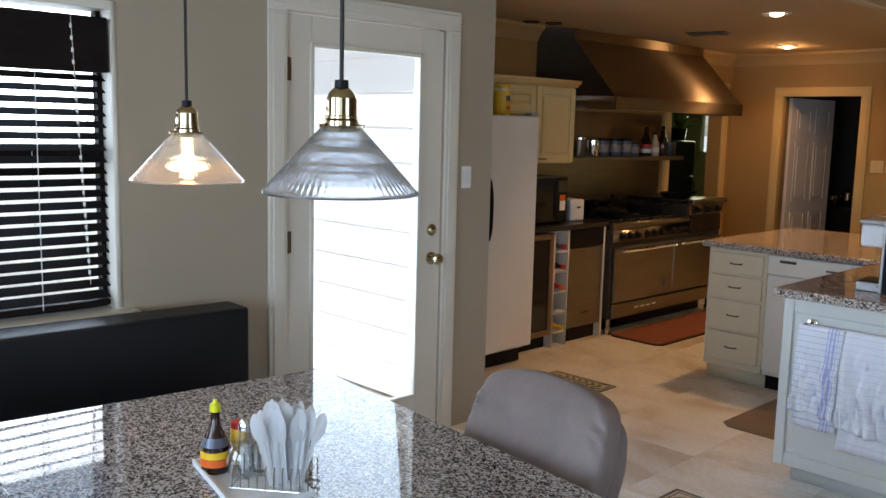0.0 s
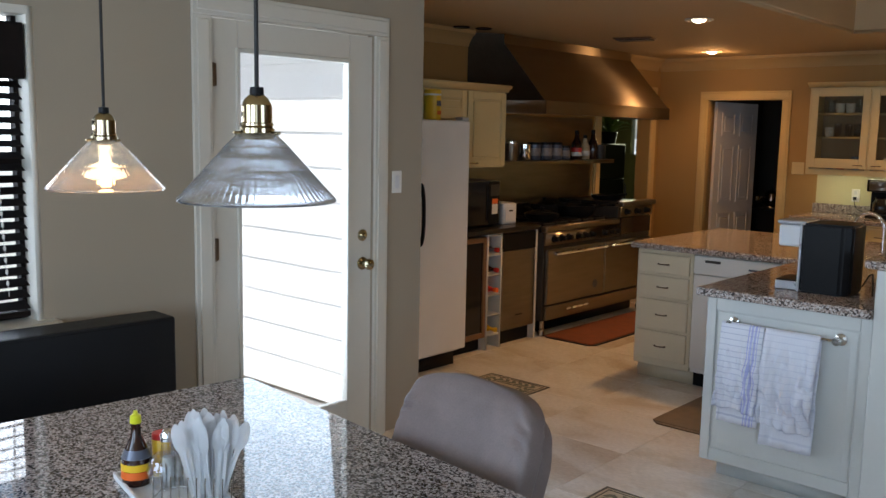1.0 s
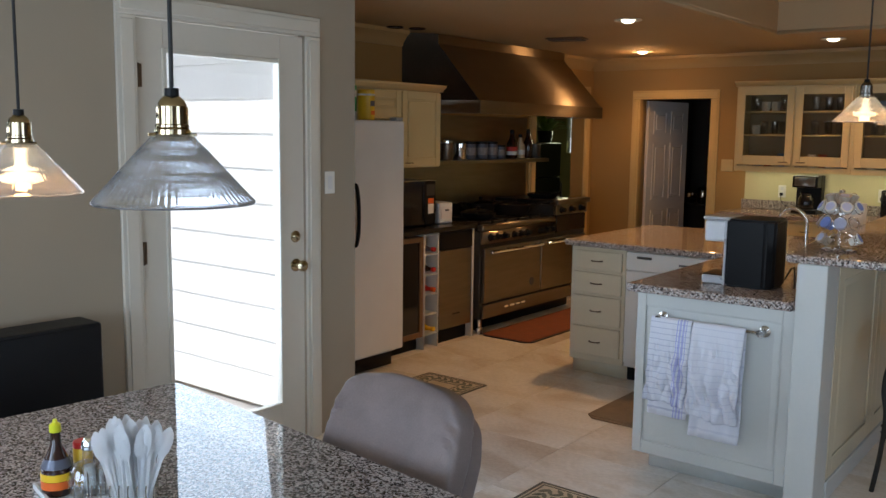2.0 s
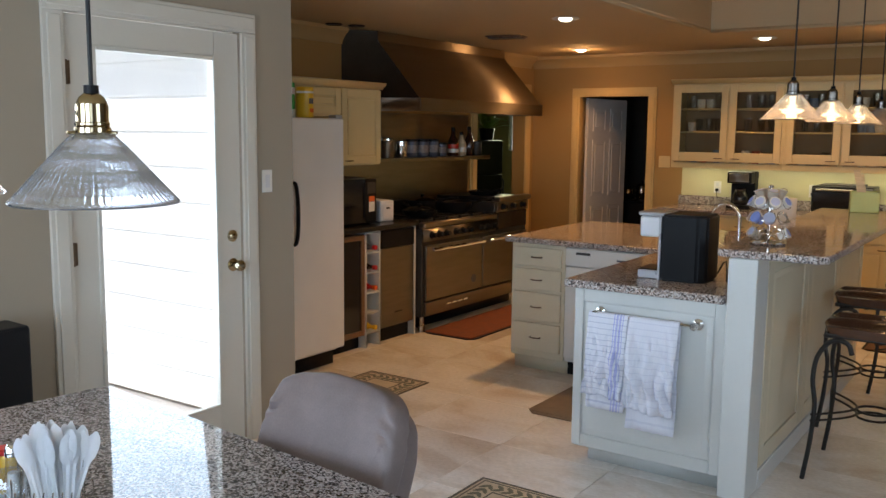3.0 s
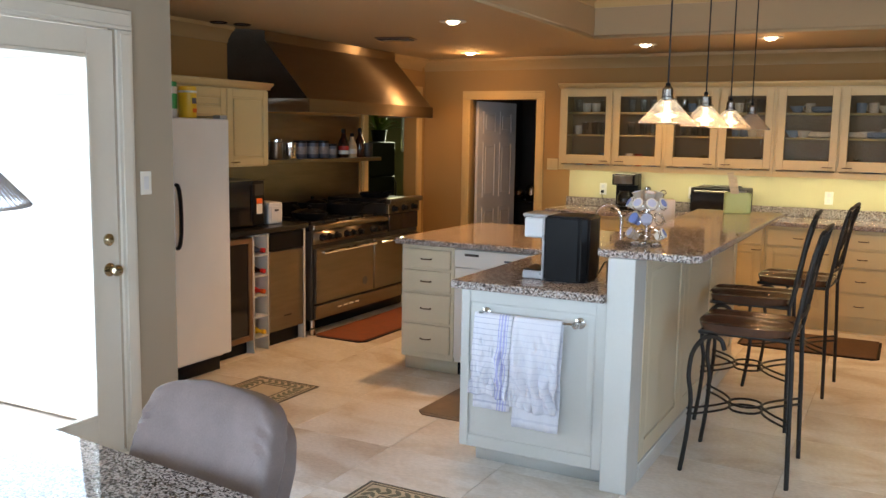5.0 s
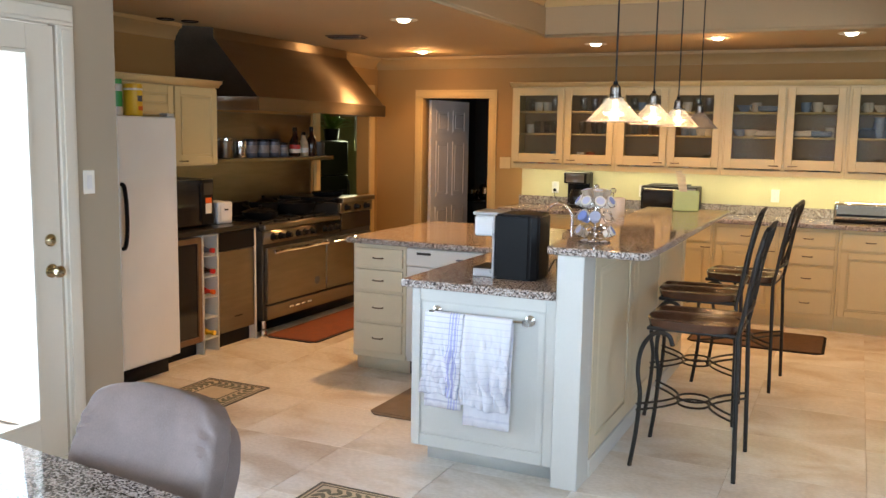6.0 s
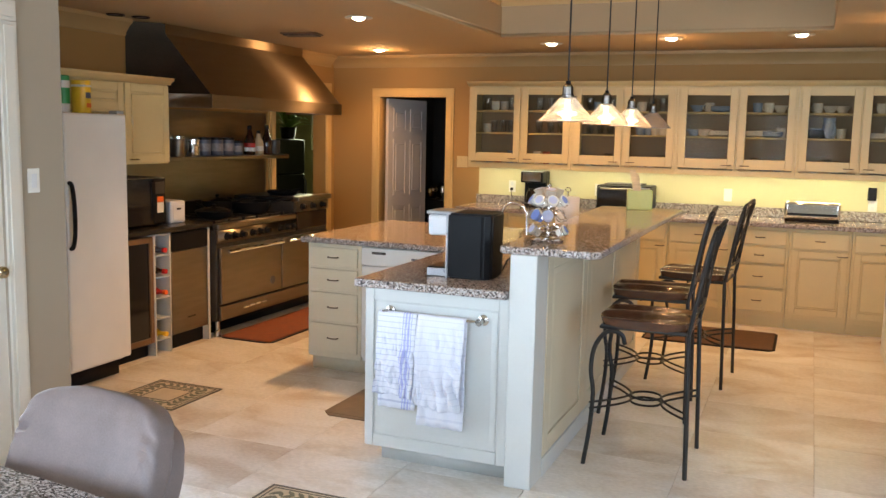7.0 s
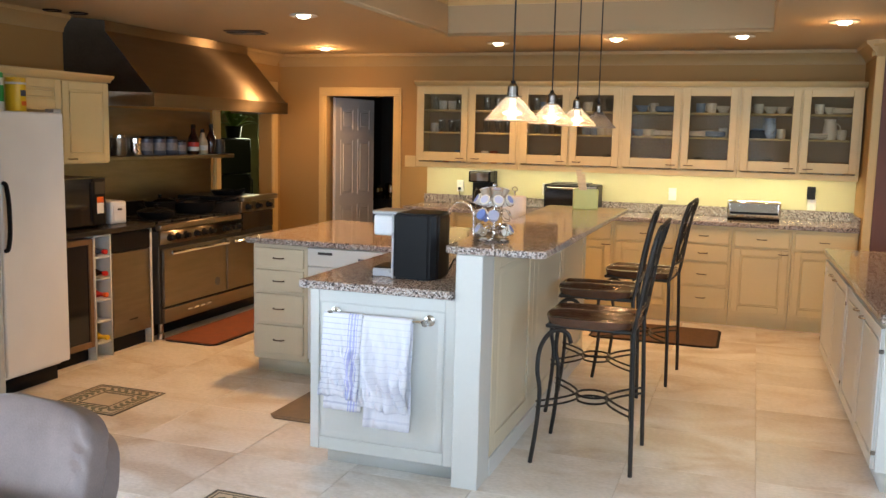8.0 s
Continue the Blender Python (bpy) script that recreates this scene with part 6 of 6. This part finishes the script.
# rooms behind the openings
dl = thing("door_2", "grey-white six-panel door standing open into the dark room", "door", pose(-4.085, FY + 0.14, 0, 0, 0, 80), kind="structure")
bm = BM()
bx(bm, 0, -0.018, 0.01, 0.74, 0.018, 1.965, 0.002)
part("leaf", bm, DOORPAINT, dl)
for x0, x1 in ((0.09, 0.33), (0.41, 0.65)):
    for z0, z1 in ((0.22, 0.80), (0.92, 1.52), (1.62, 1.86)):
        for s in (-1, 1):
            bm = BM()
            y0, y1 = sorted((s * 0.0185, s * 0.026))
            for b in [(x0, z0, x0 + 0.018, z1), (x1 - 0.018, z0, x1, z1), (x0 + 0.018, z0, x1 - 0.018, z0 + 0.018), (x0 + 0.018, z1 - 0.018, x1 - 0.018, z1)]:
                bx(bm, b[0], y0, b[1], b[2], y1, b[3])
            bx(bm, x0 + 0.045, y0, z0 + 0.045, x1 - 0.045, y1, z1 - 0.045, 0.003)
            part("panel", bm, DOORPAINT, dl)
# thin cream strip set on the free edge of the leaf
part("edge_strip", box(0.7405, -0.016, 1.16, 0.743, 0.016, 1.46), CABINET, dl, "pale strip on the door edge")
ws = thing("laundry_cabinet", "low black cabinet in the dark room", "cabinet", pose(-3.95, 9.5, -0.17))
part("body", box(-0.45, 0, 0, 0.5, 0.6, 0.98, 0.01), BLACKPL, ws)
part("top", box(-0.47, -0.02, 0.981, 0.52, 0.62, 1.01, 0.006), BLACKGL, ws)
for k in range(3):
    t = thing("steel_pot", "shiny steel pot on the black cabinet", "pot", pose(-4.08 + 0.17 * k, 9.72, 0.8405), "pots in the dark room")
    part("body", lathe(BM(), [(0, 0), (0.07, 0), (0.08, 0.02), (0.08, 0.10 + 0.04 * (k == 1)), (0.05, 0.13 + 0.04 * (k == 1)), (0, 0.14 + 0.04 * (k == 1))], seg=20), CHROME, t)
    part("knob", lathe(BM(), [(0, 0.139 + 0.04 * (k == 1)), (0.012, 0.145 + 0.04 * (k == 1)), (0, 0.165 + 0.04 * (k == 1))]), BLACKPL, t)
bf = thing("black_refrigerator", "black refrigerator in the pantry", "refrigerator", pose(-5.95, 9.0, 0))
part("body", box(-0.35, -0.40, 0.0, 0.35, 0.25, 1.50, 0.008), BLACKPL, bf)
part("door", box(0.351, -0.395, 0.04, 0.40, 0.245, 1.08, 0.012, 2), BLACKPL, bf)
part("freezer_door", box(0.351, -0.395, 1.09, 0.40, 0.245, 1.495, 0.012, 2), BLACKPL, bf)
part("handle", tube(BM(), [(0.40, 0.20, 0.5), (0.44, 0.20, 0.55), (0.44, 0.20, 1.0), (0.40, 0.20, 1.05)], 0.012), DARKSTEEL, bf)
pp = thing("potted_plant", "leafy green plant in a dark pot on the refrigerator", "plant", pose(-5.72, 9.13, 1.501))
part("pot", lathe(BM(), [(0, 0), (0.08, 0), (0.10, 0.14), (0.09, 0.14), (0.085, 0.12), (0, 0.12)], seg=20), BLACKPL, pp)
random.seed(5)
for k in range(26):
    a, ln, up = random.uniform(0, 6.28), random.uniform(0.12, 0.3), random.uniform(0.05, 0.32)
    bm = BM()
    L = [bm.verts.new((0.03 + ln * q / 5, s * 0.035 * math.sin(math.pi * (q + 0.25) / 5.5), 0.12 + up * math.sin(q / 5 * 2.2) + 0.006 * abs(s))) for q in range(6) for s in (-1, 0, 1)]
    for q in range(5):
        for s in (0, 1):
            bm.faces.new((L[q * 3 + s], L[q * 3 + s + 1], L[q * 3 + s + 4], L[q * 3 + s + 3]))
    bmesh.ops.rotate(bm, verts=bm.verts, cent=(0, 0, 0), matrix=Matrix.Rotation(a, 3, 'Z'))
    part("leaf", bm, LEAF, pp)

# condiment tray on the table
ty = thing("condiment_tray", "pale rectangular tray on the granite table", "tray", pose(-1.757, 0.744, 0.7505, 0, 0, -12.7))
bm = BM()
bx(bm, -0.16, -0.088, 0, 0.16, 0.10, 0.006, 0.002)
for b in [(-0.16, -0.088, 0.006, 0.16, -0.082, 0.016), (-0.16, 0.094, 0.006, 0.16, 0.10, 0.016), (-0.16, -0.082, 0.006, -0.154, 0.094, 0.016), (0.154, -0.082, 0.006, 0.16, 0.094, 0.016)]:
    bx(bm, *b)
part("dish", bm, PLASTIC_W, ty)
TZ = 0.757
sb = thing("sauce_bottle", "dark seasoning bottle with yellow cap and red-yellow label", "bottle", pose(-1.854, 0.713, TZ, 0, 0, 25))
part("glass", lathe(BM(), [(0, 0), (0.031, 0), (0.034, 0.004), (0.035, 0.055), (0.033, 0.072), (0.021, 0.098), (0.0125, 0.118), (0.0105, 0.148), (0, 0.148)], seg=24), SAUCE, sb)
part("cap", lathe(BM(), [(0, 0.1482), (0.0125, 0.1482), (0.0135, 0.151), (0.0125, 0.166), (0.006, 0.171), (0.0045, 0.178), (0, 0.1785)], seg=18), LIMEYEL, sb)
for lo, hi, col in ((0.018, 0.037, ORANGE), (0.0375, 0.055, YELLOW)):
    part("label", lathe(BM(), [(0.0353, lo), (0.0362, lo + 0.0004), (0.0362, hi - 0.0004), (0.0353, hi)], seg=24), col, sb)
part("neck_label", lathe(BM(), [(0.0345, 0.0665), (0.0352, 0.067), (0.0268, 0.0875), (0.0262, 0.087)], seg=24), BLUEGREY, sb)
tin(-1.860, 0.782, TZ, 0.022, 0.105, YELLOW, REDPL, "yellow spice jar with a red lid on the tray", None, "spice_jar", "jar")
for x, y in ((-1.814, 0.772), (-1.792, 0.797)):
    t = thing("salt_shaker", "clear glass shaker with a chrome top", "shaker", pose(x, y, TZ), "shakers on the tray")
    part("glass", lathe(BM(), [(0, 0), (0.020, 0), (0.021, 0.01), (0.015, 0.10), (0, 0.10)], seg=12), CLEAR, t)
    part("salt", lathe(BM(), [(0, 0.003), (0.016, 0.003), (0.013, 0.06), (0, 0.062)], seg=12), LABELW, t)
    part("top", lathe(BM(), [(0, 0.1005), (0.017, 0.1005), (0.018, 0.115), (0.010, 0.128), (0, 0.13)], seg=14), CHROME, t)
gj = thing("glass_jar", "small round clear glass jar on the tray", "jar", pose(-1.782, 0.745, TZ))
part("glass", lathe(BM(), [(0, 0), (0.026, 0), (0.040, 0.02), (0.043, 0.045), (0.034, 0.072), (0.028, 0.08), (0.025, 0.08), (0.032, 0.07), (0.040, 0.045), (0.037, 0.021), (0.024, 0.004), (0, 0.004)], seg=24), CLEAR, gj)
nh = thing("spoon_holder", "low wire holder half filled with white plastic spoons", "holder", pose(-1.660, 0.789, TZ, 0, 0, 38))
for k in range(10):
    part("wire", tube(BM(), [(-0.12 + 0.02 * k, -0.04, 0.0), (-0.12 + 0.02 * k, -0.04, 0.05), (-0.12 + 0.02 * k, -0.036, 0.058)], 0.0018, 5), NICKEL, nh)
    part("wire", tube(BM(), [(-0.12 + 0.02 * k, 0.04, 0.0), (-0.12 + 0.02 * k, 0.04, 0.05), (-0.12 + 0.02 * k, 0.036, 0.058)], 0.0018, 5), NICKEL, nh)
part("wire_base", tube(BM(), [(-0.125, -0.04, 0.003), (0.065, -0.04, 0.003), (0.065, 0.04, 0.003), (-0.125, 0.04, 0.003)], 0.0025, 5, closed=True), NICKEL, nh)
random.seed(8)
for k in range(24):
    bm = BM()
    n = 16
    rows = []
    for q in range(n + 1):
        s = q / n
        w = max(0.005 + 0.002 * s if q < n else 0.003, 0.0155 * math.sqrt(max(0, 1 - ((s - 0.80) / 0.205) ** 2)))
        d = 0.004 - (0.009 * math.sin(math.pi * (s - 0.60) / 0.40) if s > 0.60 else 0)
        rows.append([bm.verts.new((e * w, d * (1 - abs(e)) , 0.185 * s)) for e in (-1, -0.5, 0, 0.5, 1)])
    for q in range(n):
        for e in range(4):
            bm.faces.new((rows[q][e], rows[q][e + 1], rows[q + 1][e + 1], rows[q + 1][e]))
    bmesh.ops.solidify(bm, geom=bm.faces[:], thickness=0.0015)
    u, v = (k % 6) / 5 - 0.5, (k // 6) / 4 - 0.5
    bmesh.ops.transform(bm, matrix=Matrix.Translation((0.062 * u, 0.050 * v, 0.003 + random.uniform(0, 0.02))) @ Euler((radians(-v * 9 + random.uniform(-3, 3)), radians(u * 15 + random.uniform(-5, 5) + (14 if k == 11 else 0)), random.uniform(-0.5, 0.5))).to_matrix().to_4x4(), verts=bm.verts)
    part("spoon", bm, SPOONW, nh, "white plastic spoon")

# ---- floor pieces ----
fl_bm = box(-3.40, -3.45, -0.03, 3.75, 3.065, -0.004)
bx(fl_bm, -6.9, 3.065, -0.03, 3.75, 11.1, -0.004)
fl = solid("floor", fl_bm, GROUT, "travertine tile floor with fine sand-coloured joints", "floor", kind="structure")
TS = 0.61
tile = BM()
bx(tile, 0.0010, 0.0010, -0.010, TS - 0.0010, TS - 0.0010, 0.0, 0.0012)
tm = mesh_of("tile", tile, TILE, False)
ix0, iy0 = -3.22, 1.10
for i in range(-3, 12):
    for j in range(-5, 17):
        x, y = ix0 + TS * i - 0.15, iy0 + TS * j
        if x > 3.4 or x < -5.2 or y > 8.3 or y < -2.0:
            continue
        if x < -3.9 and y < 3.0:
            continue
        if x < -4.4 and y < 3.3:
            continue
        o = new("tile", tm)
        o.parent = fl
        q = (i * 7 + j * 13) % 2
        o.matrix_basis = pose(x + (TS if q else 0), y + (TS if q else 0), 0, 0, 0, 180 * q)


def inlay(x, y, s):
    t = thing("floor_inlay", "square mosaic inlay with dark leaf border set in the floor", "mosaic", pose(x, y, 0), "floor inlays")
    part("base", box(0, 0, -0.002, s, s, 0.003), MOSLIGHT, t)

    def ring(nm, d, w, mat_, z):
        bm = BM()
        for b in [(d, d, s - d, d + w), (d, s - d - w, s - d, s - d), (d, d + w, d + w, s - d - w), (s - d - w, d + w, s - d, s - d - w)]:
            bx(bm, b[0], b[1], 0.0, b[2], b[3], z)
        part(nm, bm, mat_, t)
    ring("outer_band", 0.0, 0.012, MOSDARK, 0.005)
    ring("middle_band", 0.026, 0.006, MOSDARK, 0.005)
    ring("inner_band", 0.125, 0.007, MOSDARK, 0.005)
    leaf = BM()
    prism(leaf, [(-0.03, 0), (-0.008, 0.011), (0.012, 0.010), (0.032, 0), (0.012, -0.010), (-0.008, -0.011)], 'z', 0.0, 0.0052)
    lm = mesh_of("leaf", leaf, MOSGREEN, False)
    n = 6
    for side in range(4):
        for k in range(n):
            u = 0.085 + (s - 0.17) * (k + 0.0) / n
            px, py, a = [(u, 0.078, 0), (s - 0.078, u, 90), (s - u, s - 0.078, 180), (0.078, s - u, 270)][side]
            for sg in (-1, 1):
                o = new("leaf", lm)
                o.parent = t
                o.matrix_basis = pose(px + sg * 0.014 * (-math.sin(radians(a))), py + sg * 0.016 * math.cos(radians(a)), 0, 0, 0, a + sg * 38)
    return t


inlay(-3.575, 3.765, 0.475)
inlay(-1.985, 2.64, 0.465)
